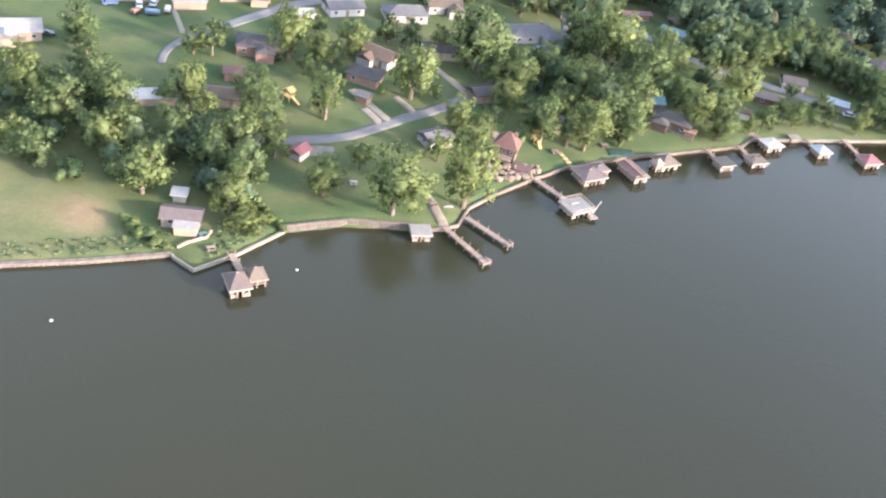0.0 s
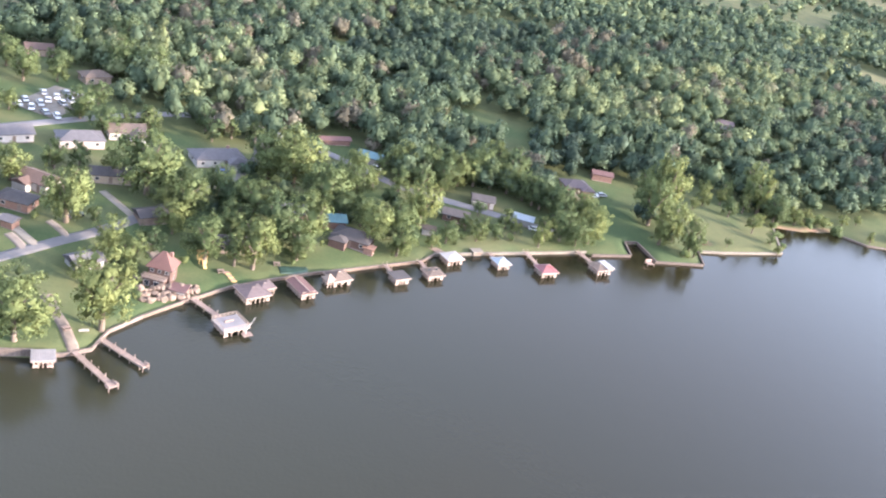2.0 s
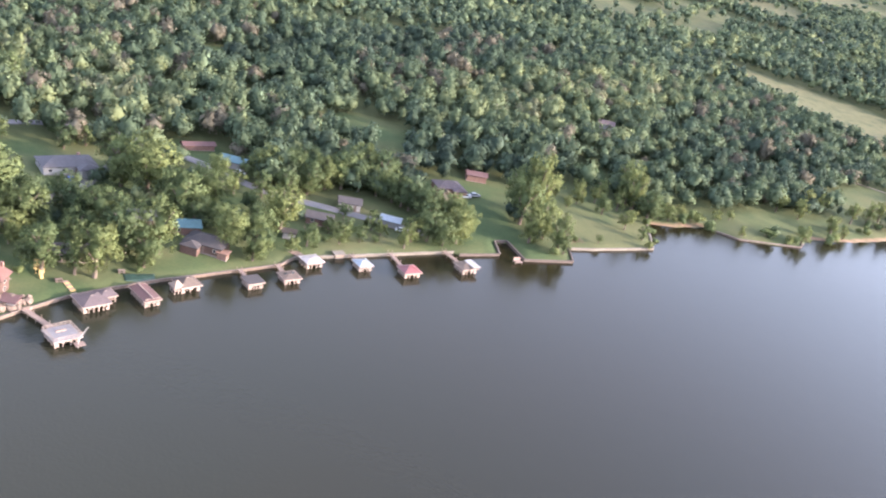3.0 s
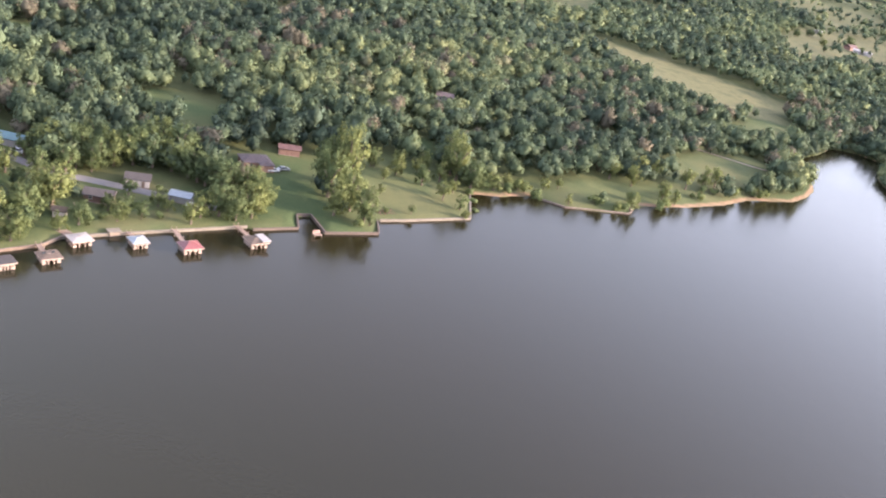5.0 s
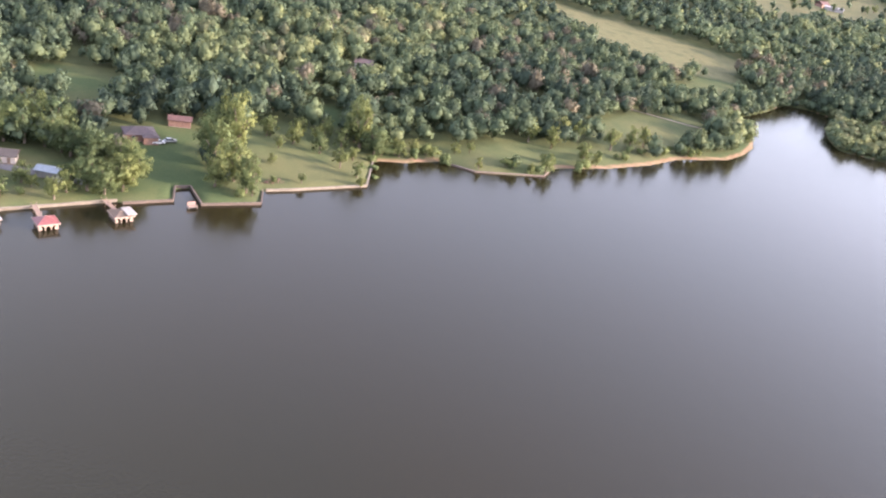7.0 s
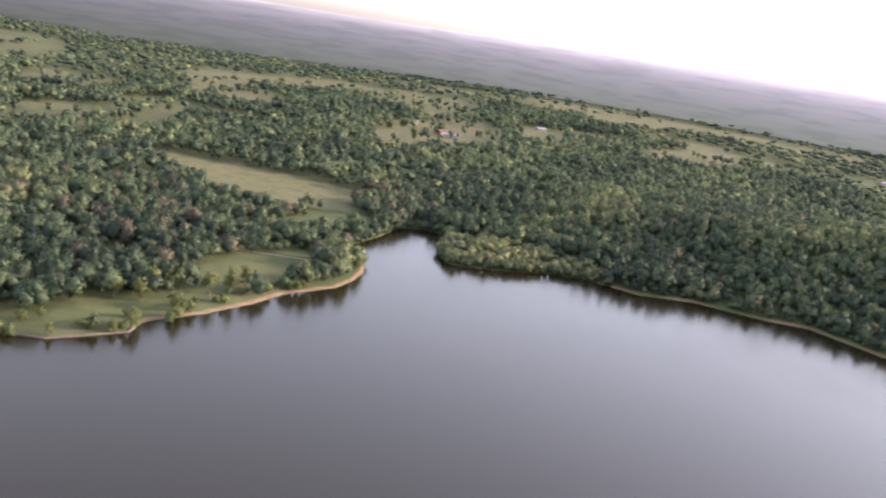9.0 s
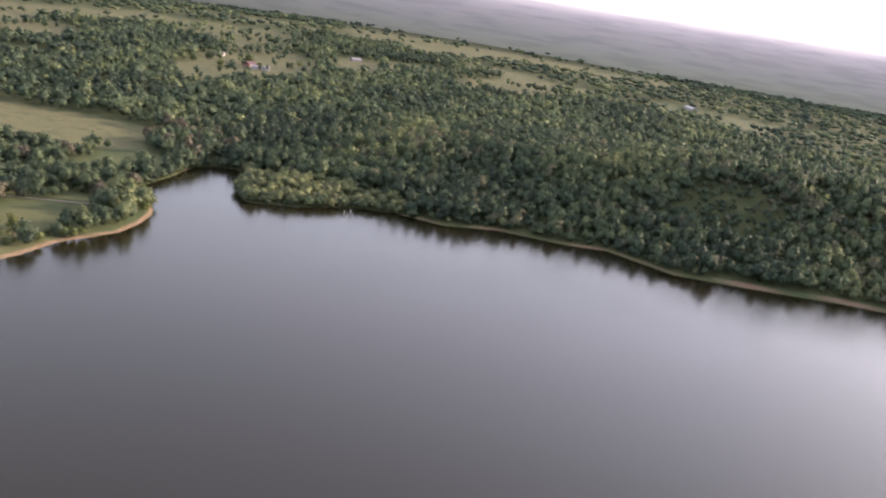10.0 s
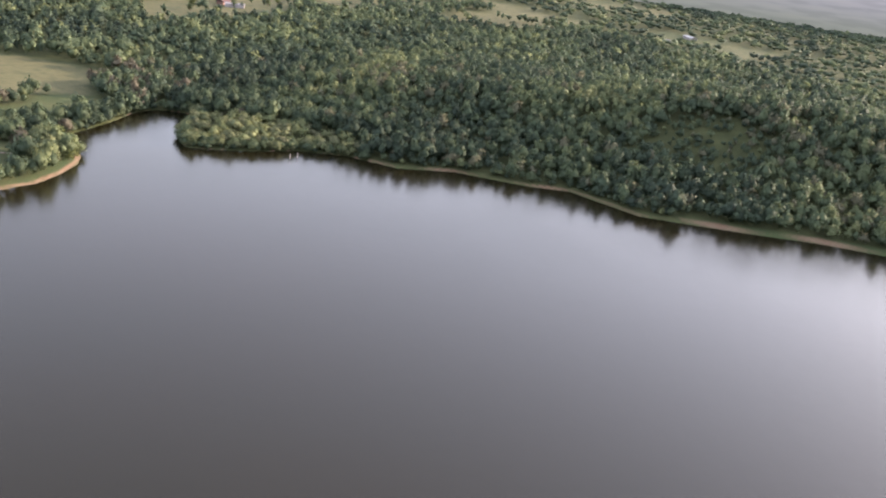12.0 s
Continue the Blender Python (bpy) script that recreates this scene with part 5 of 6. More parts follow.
def lake_house():
    """Tall brick house with a steep terracotta hipped roof over a brick lower storey, deck and white lean-to."""
    x, y, rot = 26.8, 218.2, -14
    ob = root("lake_house", x, y, height(x, y), rot, "tall brick lake house with steep terracotta roof above boulders", "house")
    part("wall", boxed(-2.9, 2.9, -2.5, 2.5, -1.8, 4.4, 0.03), DARK_BRICK, ob)
    part("roof", roof_bm("hip", 5.8, 5.0, 4.38, 1.2, 0.6), R_TERRA, ob)
    part("lower_storey", boxed(-3.3, 2.2, -5.0, -2.52, -1.8, 2.3, 0.03), DARK_BRICK, ob)
    part("balcony", boxed(-3.6, 2.4, -5.3, -2.53, 2.31, 2.48), DARK_TIMBER, ob)
    rail = part("railing", boxed(-3.6, 2.4, -5.3, -5.2, 3.35, 3.45), DARK_TIMBER, ob)
    for k in range(9):
        xx = -3.55 + k * 5.9 / 8
        part("baluster", boxed(xx - 0.05, xx + 0.05, -5.28, -5.2, 2.48, 3.36), DARK_TIMBER, rail)
    for k in range(3):
        window(ob, -1.9 + k * 1.9, -2.5, 3.5, 1.0, 1.0, 0)
    for st in (1.2, 3.4):
        window(ob, 2.9, 0, st, 1.1, 1.2, 1)
        window(ob, -2.9, 0, st, 1.1, 1.2, 3)
    for k in range(2):
        window(ob, -2.2 + k * 2.6, -5.0, 1.0, 1.5, 1.6, 0)
    part("chimney", boxed(1.2, 2.0, 0.6, 1.4, 4.5, 7.9, 0.03), BRICK, ob, "narrow brick chimney")
    for k in range(7):
        part("stair_tread", boxed(-4.6, -3.65, -4.8 + k * 0.5, -4.3 + k * 0.5, -0.4 + 0.33 * k, -0.2 + 0.33 * k), DARK_TIMBER, ob)


lake_house()
house(31.7, 212.8, -14, 3.8, 3.0, 2.2, "shed", R_MAROON, WHITE, "white boat shed with a dark red roof beside boulders", 0.3, "boat_shed", "shed", windows=False)
table_top = root("porch_table", 26.2, 210.9, height(26.2, 210.9), -14, "small dark outdoor table before a lake house", "table")
part("tabletop", boxed(-0.7, 0.7, -0.45, 0.45, 0.68, 0.75, 0.02), DARK_TIMBER, table_top)
for i in (-1, 1):
    for j in (-1, 1):
        part("leg", boxed(i * 0.6 - 0.04, i * 0.6 + 0.04, j * 0.38 - 0.04, j * 0.38 + 0.04, 0.0, 0.68), DARK_TIMBER, table_top)


def boulder_mesh(seed):
    """A blocky worn rock: a rounded lump cut by a few flat faces."""
    rng = np.random.default_rng(seed)
    v, f = ico(2)
    for k in range(9):
        n = unit(rng.normal(size=3))
        over = np.maximum(v @ n - rng.uniform(0.62, 0.85), 0)
        v = v - over[:, None] * n
    v = v * (1 + 0.05 * rng.uniform(-1, 1, (len(v), 1)))
    me = link_mesh("boulder", v, f, BOULDER)
    data = me.data
    bpy.data.objects.remove(me)
    return data


ROCKS = [boulder_mesh(i) for i in range(5)]
for k in range(42):
    s, row = (k % 14) / 13, k // 14
    bx, by = 23.2 + 12.6 * s + random.uniform(-0.3, 0.3) - row * 0.3, 206.8 + 5.6 * s + row * 1.7 + random.uniform(-0.3, 0.3)
    r = random.uniform(0.7, 1.15)
    ob = new("boulder", ROCKS[k % 5])
    ob.matrix_world = Matrix.Translation((bx, by, height(bx, by) + r * (0.35 + 0.45 * row))) @ Euler((0.2 * k, 0, 1.3 * k)).to_matrix().to_4x4() @ Matrix.Diagonal((r * 1.15, r, r * 0.95, 1))
    tagged(ob, "blocky tan boulder on a lakeside slope", "boulder", "boulders below the lake house")


# ---- jetties and boathouses ----
def jetty(x0, y0, x1, y1, width, label, rail=True, pad=0.0, mat=None, z=1.05, name="jetty"):
    L, ang = math.hypot(x1 - x0, y1 - y0), math.degrees(math.atan2(y1 - y0, x1 - x0))
    ob = root(name, x0, y0, 0, ang, label, "jetty")
    mat = mat or PALE_BOARD
    n = int(L / 0.42)
    first = part("plank", boxed(0.02, L / n - 0.02, -width / 2, width / 2, z - 0.07, z), mat, ob)
    for k in range(1, n):
        plank = new("plank", first.data)
        plank.parent = ob
        plank.matrix_basis = pose(k * L / n, 0.02 * (k % 2), 0.01 * (k % 3))
    for s in (-1, 1):
        part("beam", boxed(0, L, s * width * 0.42 - 0.06, s * width * 0.42 + 0.06, z - 0.32, z - 0.08), TIMBER, ob)
    m = max(2, int(L / 2.6))
    for k in range(m + 1):
        for s in (-1, 1):
            part("piling", post(bmesh.new(), k * L / m, s * (width / 2 + 0.07), -2.5, z + (0.75 if rail else 0.25), 0.11, 0.1, 6), TIMBER, ob)
    if pad:
        part("end_platform", boxed(L - 0.1, L + pad, -pad * 0.75, pad * 0.75, z - 0.12, z + 0.06, 0.02), mat, ob)
        for s in (-1, 1):
            part("piling", post(bmesh.new(), L + pad - 0.15, s * pad * 0.68, -2.5, z + 0.6, 0.11, 0.1, 6), TIMBER, ob)
            part("bench", boxed(L + pad * 0.2, L + pad * 0.8, s * pad * 0.6 - 0.2, s * pad * 0.6 + 0.2, z + 0.06, z + 0.5, 0.03), mat, ob)
    return ob


jetty(12.9, 182.2, 22.4, 171.8, 1.4, "long narrow wooden jetty with an end platform", pad=1.7)
jetty(17.9, 188.0, 27.9, 180.0, 1.4, "narrow wooden jetty with railing posts", pad=1.3)
jetty(34.9, 211.9, 43.6, 203.3, 1.5, "pale catwalk leading to a white boathouse")
jetty(-32.2, 158.8, -28.9, 153.4, 1.5, "short catwalk leading to a twin-roofed boathouse")
jetty(87.2, 245.0, 89.5, 239.3, 1.3, "short pale catwalk leading to a brown boathouse")
jetty(98.2, 250.7, 100.2, 245.0, 1.4, "weathered catwalk leading to a low boathouse")
jetty(100.4, 263.8, 107.2, 257.0, 2.8, "wide pinkish deck leading to a white-roofed boathouse", rail=False, mat=PALE_BOARD)
jetty(122.1, 263.1, 124.1, 258.6, 1.2, "short catwalk leading to a pale blue boathouse")
jetty(135.4, 268.0, 138.1, 258.5, 1.4, "weathered catwalk leading to a red-roofed boathouse")
jetty(154.9, 274.5, 158.8, 265.9, 1.5, "weathered catwalk leading to a boathouse")


def roof_trim(kind, L, W, z, pitch, parent, over=0.5, mat=None):
    """Pale boards round the eaves and along the ridge and hips of a roof."""
    a, b = L / 2 + over, W / 2 + over
    h = b * pitch
    mat = mat or POST_WOOD
    for x0, x1, y0, y1 in ((-a - 0.05, a + 0.05, -b - 0.06, -b), (-a - 0.05, a + 0.05, b, b + 0.06), (-a - 0.06, -a, -b, b), (a, a + 0.06, -b, b)):
        part("eave_board", boxed(x0, x1, y0, y1, z - 0.14, z + 0.2), mat, parent)
    if kind in ("hip", "pyramid", "gable"):
        half = a if kind == "gable" else max(a - b, 0.3) if kind == "hip" else 0.2
        part("ridge_cap", boxed(-half, half, -0.14, 0.14, z + h + 0.16, z + h + 0.24), mat, parent)


def boathouse(x, y, rot, w, l, kind, rmat, wmat, label, pitch=0.45, eave=3.0, room=0.0, second=None, half_white=False, sundeck=False, posts=2.2, arch=False):
    """An open timber boathouse on piles; +y points to the shore. room: share of its length that is walled in."""
    w, l = w * 0.84, l * 0.84
    ob = root("boathouse", x, y, 0, rot, label, "boathouse", "boathouses along the shore")
    z = 0.95
    deck = bmesh.new()
    for x0, x1, y0, y1 in ((-w / 2, -w / 2 + 0.9, -l / 2, l / 2), (w / 2 - 0.9, w / 2, -l / 2, l / 2), (-w / 2 + 0.9, w / 2 - 0.9, l / 2 - 1.3, l / 2)):
        n = max(2, int(max(x1 - x0, y1 - y0) / 0.5))
        for k in range(n):
            if x1 - x0 > y1 - y0:
                box(deck, x0 + (x1 - x0) * k / n + 0.015, x0 + (x1 - x0) * (k + 1) / n - 0.015, y0, y1, z - 0.1, z + 0.008 * (k % 3))
            else:
                box(deck, x0, x1, y0 + (y1 - y0) * k / n + 0.015, y0 + (y1 - y0) * (k + 1) / n - 0.015, z - 0.1, z + 0.008 * (k % 3))
    part("deck", deck, PALE_BOARD, ob)
    nx, ny = max(2, round(w / posts)), max(2, round(l / posts))
    for i in range(nx + 1):
        for j in range(ny + 1):
            px, py = (i / nx - 0.5) * (w - 0.3), (j / ny - 0.5) * (l - 0.3)
            if i in (0, nx) or j in (0, ny):
                part("post", boxed(px - 0.14, px + 0.14, py - 0.14, py + 0.14, -2.5, eave - 0.02, 0.02), POST_WOOD, ob)
    for s in (-1, 1):
        part("rim_beam", boxed(s * w / 2 - 0.09, s * w / 2 + 0.09, -l / 2, l / 2, z - 0.42, z - 0.11), POST_WOOD, ob)
        rail = part("side_rail", boxed(s * w / 2 - 0.05, s * w / 2 + 0.05, -l / 2, l / 2, z + 0.9, z + 1.0), wmat, ob)
        for k in range(int(l / 0.8)):
            yy = -l / 2 + 0.4 + k * 0.8
            part("baluster", boxed(s * w / 2 - 0.035, s * w / 2 + 0.035, yy - 0.035, yy + 0.035, z, z + 0.91), wmat, rail)
        part("top_plate", boxed(s * w / 2 - 0.1, s * w / 2 + 0.1, -l / 2, l / 2, eave - 0.34, eave - 0.03), wmat, ob)
        part("walkway_front", boxed(s * (w / 2 - 0.45) - 0.5, s * (w / 2 - 0.45) + 0.5, -l / 2 - 0.1, -l / 2 + 0.02, 0.2, z), POST_WOOD, ob)
    part("header", boxed(-w / 2, w / 2, -l / 2 - 0.07, -l / 2 + 0.06, eave - 0.4, eave - 0.03), wmat, ob)
    part("rim_beam", boxed(-w / 2, w / 2, l / 2 - 0.06, l / 2 + 0.08, z - 0.42, z - 0.11), POST_WOOD, ob)
    for i in range(nx):
        x0, x1 = (i / nx - 0.5) * (w - 0.3) + 0.15, ((i + 1) / nx - 0.5) * (w - 0.3) - 0.15
        drop = 1.0 if arch else 0.55
        for q, s in ((x0, 1), (x1, -1)):
            bm = bmesh.new()
            pts = ((q, eave - 0.4), (q + s * min(drop, (x1 - x0) * 0.48), eave - 0.4), (q + s * 0.12, eave - 0.4 - drop * 0.55), (q, eave - 0.4 - drop))
            lo, hi = [bm.verts.new((u, -l / 2 - 0.03, v)) for u, v in pts], [bm.verts.new((u, -l / 2 + 0.05, v)) for u, v in pts]
            bm.faces.new(lo)
            bm.faces.new(hi[::-1])
            for k in range(4):
                bm.faces.new([lo[k], hi[k], hi[(k + 1) % 4], lo[(k + 1) % 4]])
            part("knee_brace", bm, wmat, ob)
    if room:
        y0 = l / 2 - l * room
        wall = part("room_wall", boxed(-w / 2 + 0.15, w / 2 - 0.15, y0, l / 2 - 0.15, z + 0.012, eave - 0.36), wmat, ob)
        for xx in (-w / 4, w / 4):
            part("window", boxed(xx - 0.45, xx + 0.45, y0 - 0.03, y0 + 0.02, z + 0.9, z + 1.7), GLASS, wall)
    part("lift_beam", boxed(-w / 2 + 1.0, w / 2 - 1.0, -0.1, 0.1, eave - 0.3, eave - 0.1), DARK_METAL, ob)
    for s in (-1, 1):
        part("lift_bunk", boxed(s * w * 0.14 - 0.14, s * w * 0.14 + 0.14, -l * 0.42, l * 0.2, 0.42, 0.68, 0.03), POST_WOOD, ob)
    if kind == "gable_long":
        rf = part("roof", roof_bm("gable", l, w, 0, pitch, 0.45), rmat, ob)
        rf.matrix_basis = pose(0, 0, eave, 0, 0, 90)
        roof_trim("gable", l, w, 0, pitch, rf, 0.45)
        part("gable_board", boxed(-w / 2, w / 2, -l / 2 - 0.05, -l / 2 + 0.03, eave - 0.03, eave + w * 0.16), wmat, ob)
    elif kind != "none":
        rf = part("roof", roof_bm(kind, w, l, eave, pitch, 0.5), rmat, ob)
        roof_trim(kind, w, l, eave, pitch, rf)
    if sundeck:
        a, b, zz = w / 2 + 0.42, l / 2 + 0.42, eave + 0.29
        for x0, x1, y0, y1 in ((-a, a, -b, -b + 0.08), (-a, a, b - 0.08, b), (-a, -a + 0.08, -b + 0.08, b - 0.08), (a - 0.08, a, -b + 0.08, b - 0.08)):
            part("railing", boxed(x0, x1, y0, y1, zz + 0.85, zz + 0.97), POST_WOOD, ob)
            part("railing", boxed(x0, x1, y0, y1, zz + 0.4, zz + 0.47), POST_WOOD, ob)
        for i in range(7):
            for x0, y0 in ((-a + i * a / 3.04, -b), (-a + i * a / 3.04, b - 0.08), (-a, -b + i * b / 3.04), (a - 0.08, -b + i * b / 3.04)):
                part("baluster", boxed(x0, x0 + 0.08, y0, y0 + 0.08, zz, zz + 0.86), POST_WOOD, ob)
        part("sundeck_bench", boxed(-w * 0.2, w * 0.2, l * 0.1, l * 0.1 + 0.5, zz, zz + 0.45, 0.03), PALE_BOARD, ob)
    if half_white:
        part("roof_extension", roof_bm("flat", w * 0.42, l, eave + 0.55, 0.2, 0.3), R_WHITE, ob, "white sheet metal roof section").matrix_basis = pose(w * 0.42, -0.3, 0)
    if second:
        sx, sy, sw, sl, sk, sm = second[:6]
        se, sp = second[6:] if len(second) > 6 else (eave - 0.1, 0.75)
        rf = part("second_roof", roof_bm(sk, sw, sl, se, sp, 0.45), sm, ob)
        rf.matrix_basis = pose(sx, sy, 0)
        roof_trim(sk, sw, sl, se, sp, rf, 0.45)
        for i in (-1, 0, 1):
            for j in (-1, 0, 1):
                if i or j:
                    part("post", boxed(sx + i * sw / 2 - 0.12, sx + i * sw / 2 + 0.12, sy + j * sl / 2 - 0.12, sy + j * sl / 2 + 0.12, -2.5, se), POST_WOOD, ob)
        part("second_deck", boxed(sx - sw / 2, sx + sw / 2, sy - sl / 2, sy + sl / 2, z - 0.15, z + 0.02), PALE_BOARD, ob)
        part("second_rail", boxed(sx - sw / 2, sx + sw / 2, sy - sl / 2 - 0.05, sy - sl / 2 + 0.05, z + 0.85, z + 0.98), POST_WOOD, ob)
    return ob


boathouse(-28.4, 148.3, 28, 4.6, 6.0, "hip", R_FADED, PINK, "weathered pink boathouse with a faded hipped roof and a pyramid-roofed gazebo", 0.75, 2.3, room=0.6, second=(4.1, 1.5, 3.5, 3.5, "pyramid", R_TAN, 2.1, 0.9), posts=1.3)
boathouse(7.4, 177.8, 14, 4.8, 4.2, "flat", R_PALE, POST_WOOD, "small boathouse with a flat pale roof against the sea wall", eave=2.0, posts=1.1)
boathouse(45.6, 200.4, 34, 7.2, 6.4, "flat", R_PALE, POST_WOOD, "pale boathouse with a flat light grey roof deck and railings", 0.1, 1.75, sundeck=True, posts=1.8)
boathouse(50.0, 217.6, 32, 8.0, 7.4, "hip", R_MAUVE, POST_WOOD, "large boathouse with a weathered grey hipped roof and side roof", 0.28, 2.0, second=(4.4, 1.6, 4.0, 3.6, "hip", R_MAUVE, 2.0, 0.3), posts=1.3)
boathouse(62.7, 223.6, 31, 4.9, 9.4, "gable_long", R_MAROON, POST_WOOD, "long narrow boathouse with a low maroon gabled roof", 0.24, 1.9, posts=1.6)
boathouse(72.9, 232.0, 30, 6.4, 5.8, "hip", R_TAN, CREAM, "cream boathouse with a tan hipped roof and arched openings", 0.5, 1.9, room=0.4, arch=True, second=(-3.4, -0.8, 2.2, 2.6, "pyramid", CREAM, 2.0, 0.8))
boathouse(90.8, 237.3, 27, 5.2, 4.8, "flat", R_DARK, POST_WOOD, "small boathouse with a dark flat roof on many white posts", 0.16, 2.0, posts=0.95)
boathouse(101.5, 242.8, 24, 5.8, 5.0, "hip", R_TAN, PINK, "low boathouse with a tan roof and pinkish boards", 0.14, 1.7, room=0.4, posts=1.4)
boathouse(108.7, 254.7, 27, 6.4, 5.4, "hip", R_WHITE, PINK, "boathouse with a low white metal roof", 0.14, 1.9, posts=1.6)
boathouse(124.8, 256.2, 22, 5.0, 5.2, "hip", R_BLUE, WHITE, "small boathouse with a pale blue metal roof", 0.3, 1.9, posts=1.6)
boathouse(139.6, 255.3, 20, 6.4, 5.6, "hip", R_RED, CREAM, "boathouse with a red hipped metal roof", 0.5, 1.9, posts=1.7, arch=True)
boathouse(159.9, 262.8, 22, 6.4, 6.0, "hip", R_TAN, CREAM, "boathouse with a tan roof and a white roof section", 0.2, 1.9, half_white=True, posts=1.7)


def boat_hoist():
    ob = root("boat_hoist", 49.6, 197.8, 0, 30, "slanting white boom beside a white boathouse", "hoist")
    part("piling", post(bmesh.new(), 0, 0, -2.5, 2.6, 0.13, 0.12, 7), WHITE, ob)
    part("boom", post(bmesh.new(), 0, 0, 2.2, 0, 0.12, 0.08, 6, top=(2.6, 1.0, 4.6)), WHITE, ob)
    part("platform", boxed(-0.9, 1.5, -0.9, 0.9, 0.8, 0.95), PALE_BOARD, ob)


boat_hoist()


def slip_shelter():
    ob = root("slip_landing", 181.3, 273.5, 0, 15, "small pinkish timber landing at the mouth of a slip", "landing")
    part("deck", boxed(-1.4, 1.4, -1.0, 1.0, 0.7, 0.85, 0.02), PALE_BOARD, ob)
    for i in (-1, 1):
        for j in (-1, 1):
            part("piling", post(bmesh.new(), i * 1.3, j * 0.9, -2, 1.5, 0.12, 0.1, 6), TIMBER, ob)
    part("back_board", boxed(-1.3, 1.3, 0.85, 0.95, 0.85, 1.9), PINK, ob)


slip_shelter()


# ---- vehicles and yard things ----
def car_parts(tall=False):
    bm = bmesh.new()
    L, W = 4.5, 1.8
    prof = [(-2.25, 0.35), (-2.25, 0.8), (-1.9, 0.92), (-1.2, 0.98), (1.3, 1.0), (2.1, 0.9), (2.25, 0.7), (2.25, 0.35)]
    a = [bm.verts.new((p[0], -W / 2, p[1])) for p in prof]
    b = [bm.verts.new((p[0], W / 2, p[1])) for p in prof]
    bm.faces.new(a)
    bm.faces.new(list(reversed(b)))
    for i in range(len(prof)):
        j = (i + 1) % len(prof)
        bm.faces.new([a[i], b[i], b[j], a[j]])
    bm2 = bmesh.new()
    h = 1.75 if tall else 1.45
    lo = [bm2.verts.new(p) for p in ((-1.7, -0.82, 0.97), (1.25, -0.82, 1.0), (1.25, 0.82, 1.0), (-1.7, 0.82, 0.97))]
    hi = [bm2.verts.new(p) for p in ((-1.35, -0.68, h), (0.55, -0.68, h), (0.55, 0.68, h), (-1.35, 0.68, h))]
    bm2.faces.new(hi)
    bm2.faces.new(list(reversed(lo)))
    for i in range(4):
        j = (i + 1) % 4
        bm2.faces.new([lo[i], lo[j], hi[j], hi[i]])
    return bm, bm2, h


def car(x, y, rot, paint, label, tall=False):
    ob = root("car", x, y, height(x, y) + 0.16, rot, label, "car", "parked cars")
    body, cabin, h = car_parts(tall)
    part("body", body, paint, ob)
    part("cabin", cabin, GLASS, ob, "dark glazed cabin")
    part("roof", boxed(-1.36, 0.56, -0.69, 0.69, h + 0.002, h + 0.05, 0.02), paint, ob)
    for sx in (-1.4, 1.4):
        for sy in (-0.85, 0.85):
            w = bmesh.new()
            bmesh.ops.create_cone(w, cap_ends=True, segments=12, radius1=0.34, radius2=0.34, depth=0.24, matrix=Matrix.Translation((sx, sy, 0.34)) @ Euler((math.pi / 2, 0, 0)).to_matrix().to_4x4())
            wh = part("wheel", w, RUBBER, ob)
            r = bmesh.new()
            bmesh.ops.create_cone(r, cap_ends=True, segments=10, radius1=0.19, radius2=0.17, depth=0.05, matrix=Matrix.Translation((sx, sy * 1.15, 0.34)) @ Euler((math.pi / 2, 0, 0)).to_matrix().to_4x4())
            part("rim", r, GREY_WALL, wh)
    return ob


CAR_WHITE, CAR_SILVER, CAR_DARK, CAR_BLUE = worn("car_white", (0.5, 0.5, 0.5), 0.25, 0.5, 0.05, 0, 0), worn("car_silver", (0.4, 0.41, 0.43), 0.25, 0.5, 0.05, 0.4, 0), worn("car_dark", (0.04, 0.045, 0.05), 0.2, 0.5, 0.1, 0, 0), worn("car_blue", (0.06, 0.1, 0.22), 0.25, 0.5, 0.1, 0, 0)
_rc = random.Random(11)
for k in range(20):
    u, v = k % 4, k // 4
    if _rc.random() < 0.8:
        paint, colour = (CAR_WHITE, "white") if _rc.random() < 0.75 else (CAR_SILVER, "silver")
        car(-31.5 + u * 4.6 + v * 1.75 + _rc.uniform(-0.5, 0.5), 305 - u * 1.7 + v * 4.5 + _rc.uniform(-0.4, 0.4), 115 + _rc.uniform(-12, 12), paint, colour + " car parked on a concrete lot", _rc.random() < 0.4)
for cx, cy, cr, cp, cl in ((0.7, 238.9, 30, CAR_DARK, "dark car parked under a shade tree"), (172.1, 319.6, 10, CAR_WHITE, "white car parked beside a tan house"),
                           (176.2, 321.7, 15, CAR_SILVER, "silver car parked beside a tan house"), (141.7, 283.9, -10, CAR_WHITE, "white car parked beside a white house"), 
                           (-101.1, 233.8, 20, CAR_DARK, "dark car parked beside a white house"), (87.3, 308.8, -30, CAR_WHITE, "white car parked by the street"), (36.3, 281.2, 20, CAR_BLUE, "blue car parked before a large house")):
    car(cx, cy, cr, cp, cl)


